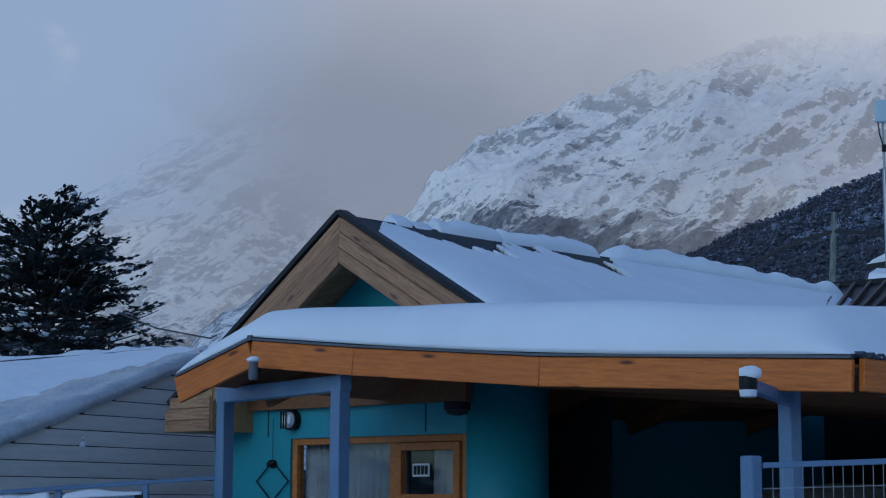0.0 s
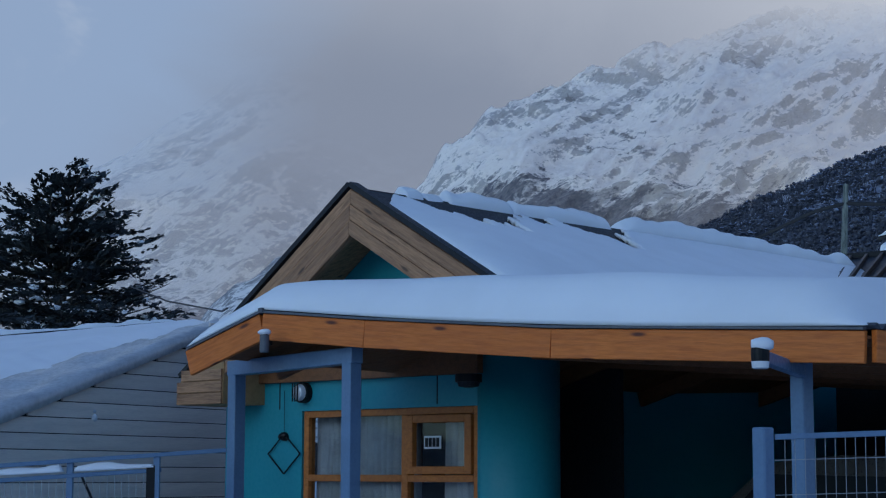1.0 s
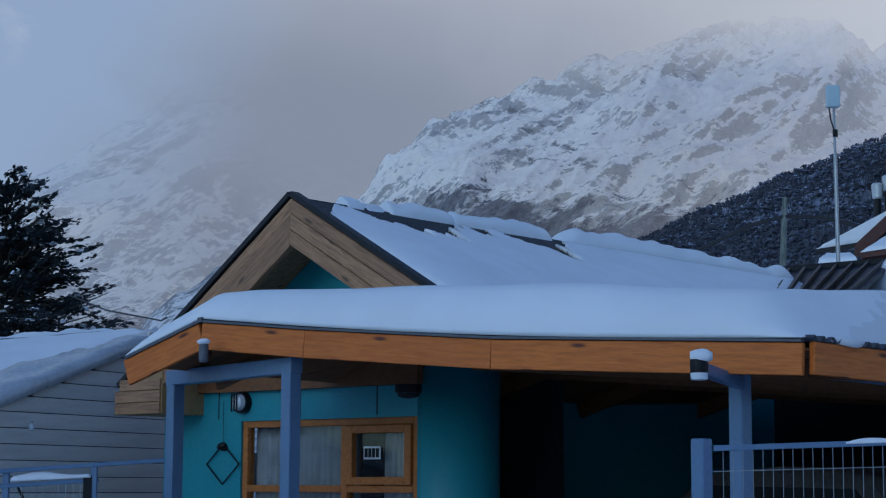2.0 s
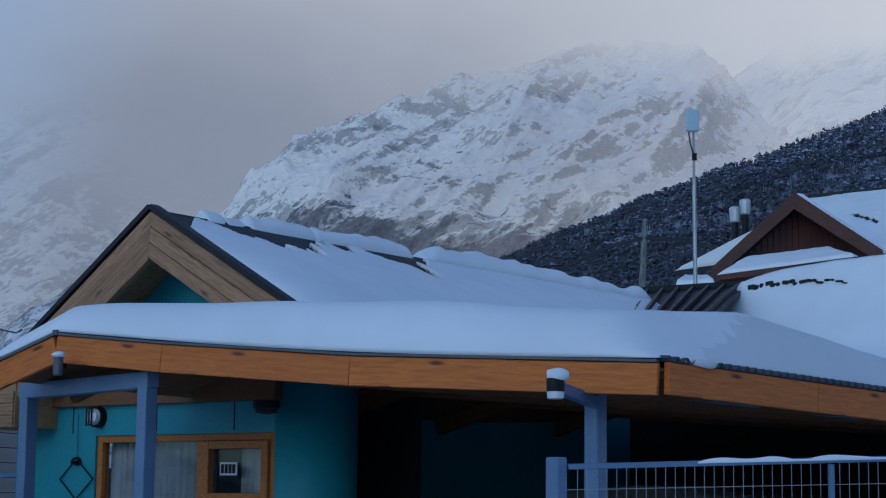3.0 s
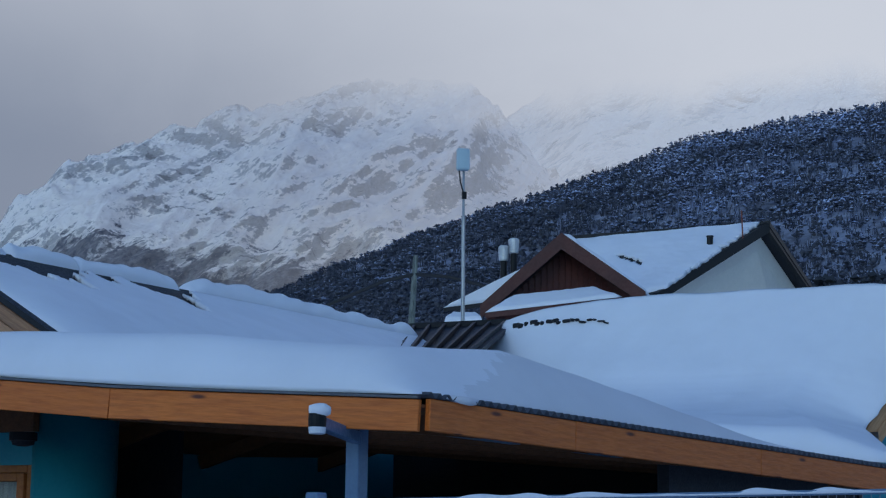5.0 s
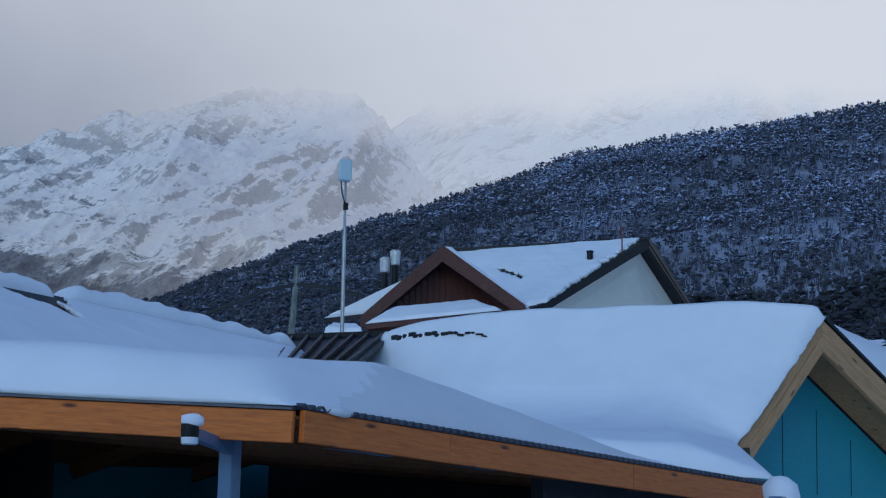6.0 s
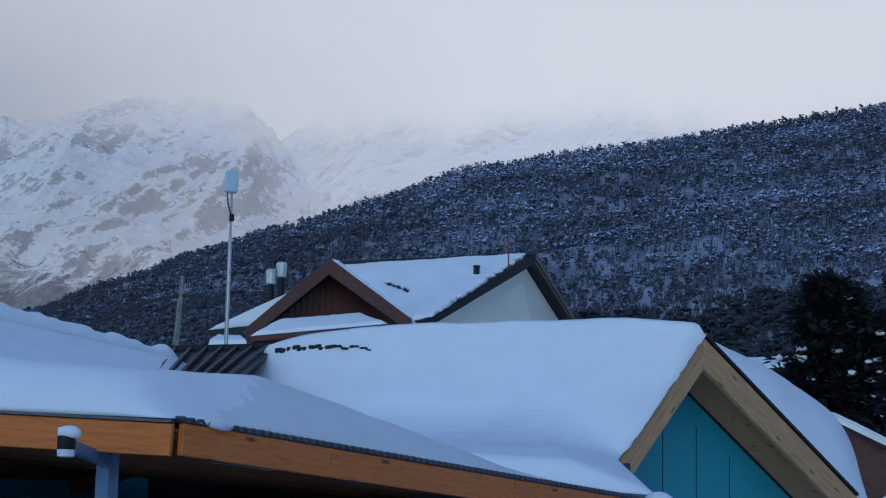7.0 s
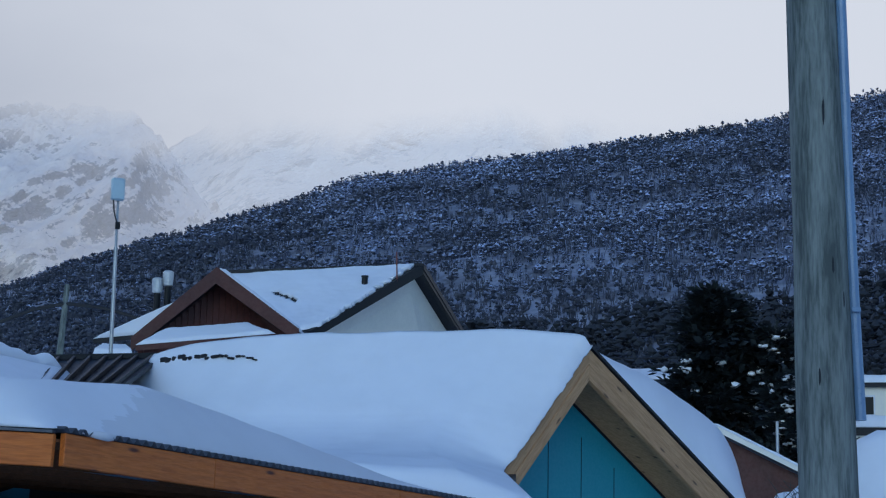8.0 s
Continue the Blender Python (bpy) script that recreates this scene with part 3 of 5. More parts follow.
for a, b in zip(cuts, cuts[1:]):
    p, q = lerp(B0, D0, a), lerp(B0, D0, b)
    plank("fascia_board", p + side * 0.02 + BACK * 0.03 * (a == 0) - V(0, 0, FASCIA_H / 2 + 0.004), lerp(p, q, 0.998) + side * 0.02 - V(0, 0, FASCIA_H / 2 + 0.004), 0.04, FASCIA_H, PINE, carport, "orange varnished pine board", side)
# dark drip edge on the front, corrugated sheet over all
bm = bmesh.new()
for a, b in ((0.0, 0.14), (0.14, 0.315), (0.315, 0.60), (0.60, 1.0)):
    bar(front_line(a) + face * 0.035, front_line(b) + face * 0.035, 0.05, 0.016, bm)
bar(A0 + face * 0.06 + V(0, 0, 0.01), A0 + BACK * 0.4 + V(0, 0, 0.02), 0.05, 0.03, bm)
part("drip_edge", bm, ROOF_SHEET, carport, "dark folded metal edge")


def roof_at(u, v):
    return front_line(u) + RUN * v


bm = bmesh.new()
nu, nv = 8, 720
rows = []
for i in range(nu + 1):
    u = i / nu
    row = []
    for j in range(nv + 1):
        p = roof_at(u, j / nv)
        p.z += 0.014 + 0.016 * math.sin(j / nv * RUN.length / 0.08 * 2 * math.pi)
        if i == nu:
            p += side * (0.055 + 0.006 * noise.noise(V(j * 0.05, 2, 0)))
        row.append(bm.verts.new(p))
    rows.append(row)
for i in range(nu):
    for j in range(nv):
        bm.faces.new((rows[i][j], rows[i + 1][j], rows[i + 1][j + 1], rows[i][j + 1]))
ob = part("roof_sheet", bm, ROOF_SHEET, carport, "corrugated metal sheet", True)
sol = ob.modifiers.new("thickness", "SOLIDIFY")
sol.thickness, sol.offset = 0.004, 1
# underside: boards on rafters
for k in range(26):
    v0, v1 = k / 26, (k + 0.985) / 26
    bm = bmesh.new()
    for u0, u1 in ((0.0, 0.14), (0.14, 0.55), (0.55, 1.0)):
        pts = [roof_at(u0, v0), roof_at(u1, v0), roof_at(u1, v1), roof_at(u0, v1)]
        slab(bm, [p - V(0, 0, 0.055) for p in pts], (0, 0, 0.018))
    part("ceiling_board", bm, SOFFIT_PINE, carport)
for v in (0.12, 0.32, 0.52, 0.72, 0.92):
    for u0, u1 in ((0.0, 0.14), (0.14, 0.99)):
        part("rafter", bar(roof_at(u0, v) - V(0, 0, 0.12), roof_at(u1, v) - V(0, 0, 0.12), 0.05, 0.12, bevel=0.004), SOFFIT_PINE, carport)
# posts stand corner-on to the street
POST_TWIST = V(0.66, -0.75, 0)


def post(name, x, y, top, parent, wide=0.10):
    return part(name, bar((x, y, 0), (x, y, top), wide, wide, bevel=0.006, twist=POST_TWIST), POST_BLUE, parent)


post("post", -0.70, 12.42, 2.44, carport)
post("post", -1.63, 13.63, 2.42, carport)
post("post", 2.06, 10.76, 2.29, carport)
post("post", 6.6, 14.2, 2.1, carport)
part("header_beam", bar((-0.66, 12.37, 2.41), (-1.67, 13.68, 2.39), 0.10, 0.11, bevel=0.005), POST_BLUE, carport)
part("header_beam", bar((2.06, 10.76, 2.335), (6.6, 14.2, 2.18), 0.08, 0.08, bevel=0.005), POST_BLUE, carport)


FRONT_LENGTH = (B0 - A0).length / 0.86


def snow_depth(u, v):
    """Snow on the carport: deepest near the right corner, then cut off along the drained edge in one long slanting face."""
    plateau = piecewise(u, [(0, 0.13), (0.10, 0.18), (0.20, 0.225), (0.34, 0.27), (0.48, 0.315), (0.75, 0.345), (1.0, 0.36)])
    crest = piecewise(v, [(0, 0.26), (0.10, 0.33), (0.22, 0.395), (0.35, 0.335), (0.46, 0.28), (0.60, 0.185), (0.75, 0.085), (0.85, 0.045), (1.0, 0.03)])
    s = (1 - u) * FRONT_LENGTH
    width = 0.40
    near = min(1.0, max(0.0, (s - width) / 1.2))
    h = crest + (min(plateau, crest + 0.05) - crest) * near if v > 0.22 else crest + (plateau - crest) * near
    h += 0.012 * noise.noise(V(u * 7, v * 6, 4.0))
    if s < width:
        g = s / width
        h *= 0.03 + 0.97 * (g ** 0.85) + 0.05 * math.sin(g * math.pi) * noise.noise(V(v * 14, g * 2, 1.0))
    depth = v * RUN.length
    front = min(1.0, depth / 0.26)
    h *= 0.10 + 0.90 * math.sqrt(max(0.0, 1 - (1 - front) ** 2))
    left = min(1.0, u / 0.05)
    h *= 0.15 + 0.85 * math.sqrt(max(0.0, 1 - (1 - left) ** 2))
    return max(h, 0.006, 0.05 * math.exp(-((v - 0.058) / 0.028) ** 2))


def snow_spot(u, v):
    p = roof_at(u, v) + V(0, 0, 0.016 + 0.014 * min(1.0, v / 0.01)) + face * (0.02 * (1 - v) + 0.03 * max(0.0, 1 - v / 0.01))
    # a tongue sags over the sheet's edge beside the corner
    sag = math.exp(-((v - 0.058) / 0.026) ** 2) * min(1.0, max(0.0, (u - 0.955) / 0.045)) ** 1.5
    return p + (side * 0.07 - V(0, 0, 0.045)) * sag


bm = bmesh.new()
us = [i / 90 * 0.9 for i in range(90)] + [0.9 + 0.1 * i / 26 for i in range(27)]
vs = [(j / 24) ** 1.5 * 0.06 for j in range(24)] + [0.06 + 0.24 * j / 90 for j in range(90)] + [0.3 + 0.7 * j / 80 for j in range(81)]
top = [[bm.verts.new(snow_spot(u, v) + V(0, 0, snow_depth(u, v))) for v in vs] for u in us]
low = [[bm.verts.new(snow_spot(u, v)) for v in vs] for u in us]
for i in range(len(us) - 1):
    for j in range(len(vs) - 1):
        bm.faces.new((top[i][j], top[i + 1][j], top[i + 1][j + 1], top[i][j + 1]))
        bm.faces.new((low[i][j], low[i][j + 1], low[i + 1][j + 1], low[i + 1][j]))
for j in range(len(vs) - 1):
    bm.faces.new((top[0][j], top[0][j + 1], low[0][j + 1], low[0][j]))
    bm.faces.new((top[-1][j], low[-1][j], low[-1][j + 1], top[-1][j + 1]))
for i in range(len(us) - 1):
    bm.faces.new((top[i][0], low[i][0], low[i + 1][0], top[i + 1][0]))
    bm.faces.new((top[i][-1], top[i + 1][-1], low[i + 1][-1], low[i][-1]))
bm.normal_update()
# faces turned to the drained side get the darker snow, with a ragged limit
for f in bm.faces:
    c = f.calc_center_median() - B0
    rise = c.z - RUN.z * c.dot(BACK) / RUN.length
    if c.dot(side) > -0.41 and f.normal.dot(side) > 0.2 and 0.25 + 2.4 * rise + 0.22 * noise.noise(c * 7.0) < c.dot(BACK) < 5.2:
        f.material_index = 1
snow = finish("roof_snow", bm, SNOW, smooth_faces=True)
snow.data.materials.append(DARKER_SNOW)
tagged(snow, "thick smooth snow lying on the carport roof", "snow")

# ---- house: two gabled wings at a right angle ----
house = empty("house", "small teal house with raw pine bargeboards and dark metal roof", "house")
FACE1, RIDGE1 = V(-0.707, 0.707, 0), V(0.69, 0.724, 0)
APEX1 = V(-0.78, 14.0, 3.84)
PITCH1 = 0.60


def wing_roof(apex, out, ridge, half_a, half_b, slope_a, slope_b, length):
    """Corner points of a gable roof: apex front and back, and both eaves. out points to side a."""
    ea, eb = apex + out * half_a - V(0, 0, slope_a * half_a), apex - out * half_b - V(0, 0, slope_b * half_b)
    return ea, eb, apex + ridge * length, ea + ridge * length, eb + ridge * length


L1 = wing_roof(APEX1, FACE1, RIDGE1, 2.15, 1.6, 0.66, 0.56, 11.4)
APEX2, FACE2, RIDGE2 = V(9.24, 16.65, 4.13), V(-0.94, -0.342, 0), V(-0.75, 0.661, 0)
L2 = wing_roof(APEX2, FACE2, RIDGE2, 1.26, 2.6, 1.083, 0.60, 5.0)
for apex, (ea, eb, back, ba, bb) in ((APEX1, L1), (APEX2, L2)):
    for foot, far_foot in ((ea, ba), (eb, bb)):
        n = (foot - apex).cross(back - apex).normalized()
        n = n if n.z > 0 else -n
        part("roof_slope", slab(bmesh.new(), [apex - n * 0.07, foot - n * 0.07, far_foot - n * 0.07, back - n * 0.07], n * 0.06), DARK_METAL, house)


def gable_trim(apex, foot, ridge, rows, mat, thick=0.045, width=0.107, cap=0.04, cut=1.0):
    """Bargeboards: rows of planks below the roof edge, following one rake, and the soffit behind them."""
    d = (foot - apex).normalized()
    out = -ridge
    n = d.cross(ridge).normalized()
    n = n if n.z > 0 else -n
    m = Matrix((d, n.cross(d), n)).transposed().to_4x4()
    m.translation = apex
    inv = m.inverted()
    for k in range(rows):
        d0, d1 = (0.02 + width * k + 0.002) / n.z, (0.02 + width * (k + 1) - 0.002) / n.z
        end = apex + (foot - apex) * cut
        bm = slab(bmesh.new(), [inv @ (p - V(0, 0, z)) for p, z in ((apex, d0), (end, d0), (end, d1), (apex, d1))], inv.to_3x3() @ (out * thick * (1 + 0.15 * k)))
        bmesh.ops.bevel(bm, geom=bm.edges[:], offset=0.004, segments=1, affect="EDGES")
        part("bargeboard", bm, mat, house).matrix_basis = m
    if cap:
        part("roof_edge", bar(apex + out * 0.02 + n * 0.012, foot + out * 0.02 + n * 0.012, 0.09, cap), DARK_METAL, house, "dark metal roof edge")


gable_trim(APEX1, L1[0], RIDGE1, 3, RAW_PINE, cut=0.86)
gable_trim(APEX1, L1[1], RIDGE1, 3, RAW_PINE)
gable_trim(APEX2, L2[0], RIDGE2, 2, NEW_PINE, width=0.105, cap=0)
gable_trim(APEX2, L2[1], RIDGE2, 2, NEW_PINE, width=0.14, cap=0.03)


def soffit(apex, foot, ridge, deep, drop, mat, label):
    n = (foot - apex).cross(ridge).normalized()
    n = n if n.z > 0 else -n
    part("soffit", slab(bmesh.new(), [apex - n * drop, foot - n * drop, foot - n * drop + ridge * deep, apex - n * drop + ridge * deep], n * 0.02), mat, house, label)


soffit(APEX1, L1[0], RIDGE1, 0.55, 0.16, RAW_PINE, "unpainted pine soffit")
soffit(APEX1, L1[1], RIDGE1, 0.55, 0.16, RAW_PINE, "unpainted pine soffit")
soffit(APEX2, L2[0], RIDGE2, 0.6, 0.12, NEW_PINE, "unpainted pine soffit")
soffit(APEX2, L2[1], RIDGE2, 0.6, 0.12, NEW_PINE, "unpainted pine soffit")
# boxed eave end at the foot of the street gable
E1 = L1[0]
part("eave_box", slab(bmesh.new(), [E1 - RIDGE1 * 0.07 - V(0, 0, 0.24), E1 - RIDGE1 * 0.07 - FACE1 * 0.62 - V(0, 0, 0.24), E1 - RIDGE1 * 0.07 - FACE1 * 0.62 + V(0, 0, 0.29), E1 - RIDGE1 * 0.07 - V(0, 0, 0.06)], RIDGE1 * 0.55), material("eave_boards", (0.40, 0.23, 0.10), 0.7, vary=0.3, scale=3, fine=20, bump=0.1), house, "boxed pine eave end")

for k in range(3):
    z0, z1 = -0.238 + 0.098 * k, -0.238 + 0.098 * (k + 1) - 0.006
    a0 = 0.0 if k < 2 else 0.06
    plank("eave_board", E1 - RIDGE1 * 0.08 - FACE1 * a0 + V(0, 0, (z0 + z1) / 2), E1 - RIDGE1 * 0.08 - FACE1 * 0.61 + V(0, 0, (z0 + z1) / 2), 0.018, z1 - z0, RAW_PINE, house, "", -RIDGE1, 0.003)
# street wall with window opening and rounded corner
W1 = V(0.18, 13.68, 0)
ALONG = V(-0.727, 0.686, 0)
INWARD = V(0.686, 0.727, 0)


def wall_at(a, z, deep=0.0):
    return W1 + ALONG * a + V(0, 0, z) + INWARD * deep


def panel(name, a0, a1, z0, z1, mat, parent, deep0=0.0, deep1=0.15, label=""):
    return part(name, slab(bmesh.new(), [wall_at(a0, z0, deep0), wall_at(a1, z0, deep0), wall_at(a1, z1, deep0), wall_at(a0, z1, deep0)], INWARD * (deep1 - deep0)), mat, parent, label)


WIN_A, WIN_LO, WIN_HI = 1.97, 0.95, 2.12
panel("wall", 0.0, WIN_A, 0, WIN_LO, TEAL, house)
panel("wall", 0.0, WIN_A, WIN_HI, 2.62, TEAL, house)
panel("wall", WIN_A, 2.95, 0, 2.62, TEAL, house)
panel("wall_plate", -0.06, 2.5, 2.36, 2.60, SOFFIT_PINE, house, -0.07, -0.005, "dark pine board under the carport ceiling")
# rounded corner: straight stretch, quarter turn, then the flank under the carport
bm = bmesh.new()
line = [wall_at(0.0, 0), wall_at(-0.04, 0)]
centre, rad = wall_at(-0.04, 0) + INWARD * 0.36, 0.36
for k in range(1, 19):
    a = radians(133) * k / 18
    line.append(centre - INWARD * rad * math.cos(a) - ALONG * rad * math.sin(a))
line.append(line[-1] + V(0.02, 1, 0) * 3.0)
for p, q in zip(line, line[1:]):
    v = [bm.verts.new(p), bm.verts.new(q), bm.verts.new(q + V(0, 0, 2.62)), bm.verts.new(p + V(0, 0, 2.62))]
    bm.faces.new(v)
bmesh.ops.remove_doubles(bm, verts=bm.verts, dist=0.001)
ob = part("wall", bm, TEAL, house, "", True)
sol = ob.modifiers.new("thickness", "SOLIDIFY")
sol.thickness, sol.offset = 0.14, -1
# gable wall above, set back under the rake
g0 = APEX1 + RIDGE1 * 0.5 - V(0, 0, 0.2)
part("wall", slab(bmesh.new(), [g0, g0 + FACE1 * 1.5 - V(0, 0, 1.0), g0 - FACE1 * 1.5 - V(0, 0, 1.0)], RIDGE1 * 0.12), TEAL, house)
g0 = APEX2 + RIDGE2 * 0.55 - V(0, 0, 0.2)
part("wall", slab(bmesh.new(), [g0, g0 + FACE2 * 1.05 - V(0, 0, 1.25), g0 + FACE2 * 1.05 - V(0, 0, 4.15), g0 - FACE2 * 2.5 - V(0, 0, 4.15), g0 - FACE2 * 2.5 - V(0, 0, 1.5)], RIDGE2 * 0.12), TEAL, house)
for t in (0.33, 0.66, 1.0):
    part("wall_joint", bar(g0 - FACE2 * (t * 1.6 - 0.3) - RIDGE2 * 0.003 - V(0, 0, 1.6), g0 - FACE2 * (t * 1.6 - 0.3) - RIDGE2 * 0.003 + V(0, 0, -0.3 - 0.9 * abs(t * 1.6 - 0.3) * 0.6), 0.006, 0.006), GAP_AND_SHADE, house)
for a in (0.42, 1.27, 2.25):
    part("wall_joint", bar(wall_at(a, 2.14, -0.002), wall_at(a, 2.6, -0.002), 0.01, 0.006), GAP_AND_SHADE, house)

# window
window = empty("window_1", "pine casement window with sheer curtains in a teal wall", "window")
window["kind"] = "structure"


def frame_bar(name, a0, a1, z0, z1, deep0, deep1, parent, mat=WINDOW_PINE):
    bm = slab(bmesh.new(), [wall_at(a0, z0, deep0), wall_at(a1, z0, deep0), wall_at(a1, z1, deep0), wall_at(a0, z1, deep0)], INWARD * (deep1 - deep0))
    bmesh.ops.bevel(bm, geom=bm.edges[:], offset=0.004, segments=1, affect="EDGES")
    return part(name, bm, mat, parent)


TRANSOM = 1.60
frame_bar("jamb", -0.005, 0.06, WIN_LO, WIN_HI, 0.02, 0.10, window)
frame_bar("jamb", WIN_A - 0.06, WIN_A, WIN_LO, WIN_HI, 0.02, 0.10, window)
frame_bar("head", 0.06, WIN_A - 0.06, WIN_HI - 0.055, WIN_HI, 0.02, 0.10, window)
frame_bar("mullion", 0.76, 0.83, WIN_LO, WIN_HI - 0.055, 0.02, 0.10, window)
frame_bar("transom", 0.06, 0.76, TRANSOM - 0.055, TRANSOM, 0.02, 0.10, window)
frame_bar("transom", 0.83, WIN_A - 0.06, TRANSOM - 0.055, TRANSOM, 0.02, 0.10, window)
frame_bar("sill", -0.04, WIN_A + 0.04, WIN_LO - 0.05, WIN_LO, -0.05, 0.10, window)
for a0, a1, z0, z1 in ((0.065, 0.755, TRANSOM + 0.005, WIN_HI - 0.06),):
    for b0, b1, y0, y1 in ((a0, a0 + 0.07, z0, z1), (a1 - 0.07, a1, z0, z1), (a0 + 0.07, a1 - 0.07, z0, z0 + 0.06), (a0 + 0.07, a1 - 0.07, z1 - 0.06, z1)):
        frame_bar("sash_rail", b0, b1, y0, y1, -0.005, 0.05, window)
for a0, a1, z0, z1 in ((0.13, 0.69, TRANSOM + 0.06, WIN_HI - 0.12), (0.83, WIN_A - 0.06, TRANSOM, WIN_HI - 0.055), (0.06, 0.76, WIN_LO, TRANSOM - 0.055), (0.83, WIN_A - 0.06, WIN_LO, TRANSOM - 0.055)):
    panel("pane", a0, a1, z0, z1, GLASS, window, 0.055, 0.06).visible_shadow = False


def curtain(a0, a1, seed):
    bm = bmesh.new()
    n = 60
    cols = []
    for i in range(n + 1):
        a = a0 + (a1 - a0) * i / n
        w = 0.028 * math.sin(i * 0.8 + seed) + 0.016 * math.sin(i * 1.7 + seed * 2) + 0.01 * math.sin(i * 3.1)
        cols.append([bm.verts.new(wall_at(a, z, 0.17 + w * (1 + 0.2 * k))) for k, z in enumerate((2.2, 1.9, 1.4, 0.9))])
    for a, b in zip(cols, cols[1:]):
        for k in range(3):
            bm.faces.new((a[k], b[k], b[k + 1], a[k + 1]))
    ob = tagged(finish("curtain", bm, CURTAIN, smooth_faces=True), "sheer pale curtain hanging behind the glass", "curtain", "window curtains")
    s = ob.modifiers.new("thickness", "SOLIDIFY")
    s.thickness = 0.002


curtain(0.80, 1.40, 1)
curtain(1.41, 1.93, 2)
curtain(0.04, 0.46, 3)
# unseen dark floor, added so that less light bounces up under the roof
part("dark_floor_slab", slab(bmesh.new(), [V(-3.0, 14.2, 0.05), V(-1.2, 12.3, 0.05), V(2.3, 9.8, 0.05), V(7.1, 14.0, 0.05), V(3.5, 17.0, 0.05), V(0.0, 15.5, 0.05)], (0, 0, 0.04)), DARK_FLOOR, carport, "unseen dark floor added to cut bounced light")
# back and side walls added under the carport, two near-black to paint its shade
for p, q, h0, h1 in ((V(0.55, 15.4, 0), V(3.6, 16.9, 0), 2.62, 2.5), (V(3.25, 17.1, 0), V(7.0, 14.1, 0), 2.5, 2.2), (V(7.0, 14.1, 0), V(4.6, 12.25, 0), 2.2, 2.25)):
    part("wall", slab(bmesh.new(), [p, q, q + V(0, 0, h1), p + V(0, 0, h0)], (q - p).cross(V(0, 0, 1)).normalized() * 0.1), TEAL if h0 > 2.55 else GAP_AND_SHADE, house, "wall added to close the carport and darken it")
# near-black panel painting the unlit room behind the window, ground slab
part("dark_room_panel", slab(bmesh.new(), [wall_at(-0.1, 0.3, 1.6), wall_at(2.9, 0.3, 1.6), wall_at(2.9, 2.6, 1.6), wall_at(-0.1, 2.6, 1.6)], INWARD * 0.05), GAP_AND_SHADE, house)

# ---- snow on the house roofs ----


def slope_surface(apex, foot, ridge, length, s0=0.0, s1=1.0, w0=0.0, w1=1.0):
    return lambda u, v: apex + ridge * length * (s0 + (s1 - s0) * u) + (foot - apex) * (w0 + (w1 - w0) * v)


def RAKE(v):
    return 0.004 + 0.004 * noise.noise(V(v * 9, 1.3, 0)) + 0.003 * noise.noise(V(v * 31, 7.3, 0)) + 0.20 * max(0.0, 0.25 - v)


def rake_edge(u, v):
    return APEX1 + RIDGE1 * 7.4 * (RAKE(v) + (1.3 - RAKE(v)) * u) + (L1[1] - APEX1) * v


def keep_one(u, v):
    """Bare strip along the rake and a broken line of bare tiles under the ridge."""
    u = RAKE(v) + (1.3 - RAKE(v)) * u
    edge = noise.noise(V(v * 9, 1.3, 0)) + 0.6 * noise.noise(V(v * 31, 7.3, 0))
    bare = max(1 - abs(u - 0.15) / 0.10, 0.35 - abs(u - 0.27) / 0.05, 1 - abs(u - 0.37) / 0.07)
    bare += 0.7 * noise.noise(V(u * 30, 4.0, 0)) + 0.4 * noise.noise(V(u * 80, 2.0, 0))
    bare = max(0.0, min(bare, 1.0)) * 0.36
    if u > 0.985:
        bare = 0.42 + 0.5 * (u - 1.0) + 0.05 * edge
    return v > 0.045 + bare


snow_sheet("roof_snow", rake_edge, 320, 90, lambda u, v: 0.018 + 0.10 * min(1.0, max(0.0, v - 0.1) / 0.5), "smooth snow lying on the dark metal roof slope", (0.9, 0.5, 0.5, 0), 0.06, 3, keep_one)
# lumpy snow left along the ridge
for s0, s1, h, seed in ((0.075, 0.10, 0.06, 1), (0.105, 0.135, 0.07, 5), (0.14, 0.25, 0.09, 2), (0.245, 0.43, 0.13, 3), (0.45, 1.0, 0.14, 4)):
    snow_sheet("ridge_snow", slope_surface(APEX1 - FACE1 * -0.08 + V(0, 0, -0.02), L1[1] + V(0, 0, 0.02), RIDGE1, 7.4, s0, s1, -0.03, 0.07), int(170 * (s1 - s0)) + 12, 10, h, "lumpy snow left along the roof ridge", (0.8, 0.8, 3, 6), 0.35, seed, soft=0.09)
FLAT_A, FLAT_B = V(7.30, 13.90, 2.30), V(3.9, 16.6, 2.55)


def wing_fall(u, v):
    """Down the steep slope, then easing out over the low roof to the carport."""
    ridge_pt = APEX2 + RIDGE2 * 5.0 * (u - (0.017 + 0.005 * noise.noise(V(v * 22, 3, 0)) + 0.003 * noise.noise(V(v * 60, 8, 0))) * (1 - u) * min(1.0, max(0.0, (0.60 - v) / 0.1)))
    foot_pt = ridge_pt + (L2[0] - APEX2)
    low_pt = lerp(FLAT_A, FLAT_B, u)
    p = V(0, 0, 0)
    for k in range(9):
        w = min(1.0, max(0.0, v + (k - 4) * 0.035 * min(1, v * 6, (1 - v) * 6, 0.15 + u * 5)))
        p += lerp(ridge_pt, foot_pt, w / 0.55) if w < 0.55 else lerp(foot_pt, low_pt, (w - 0.55) / 0.45)
    return p / 9


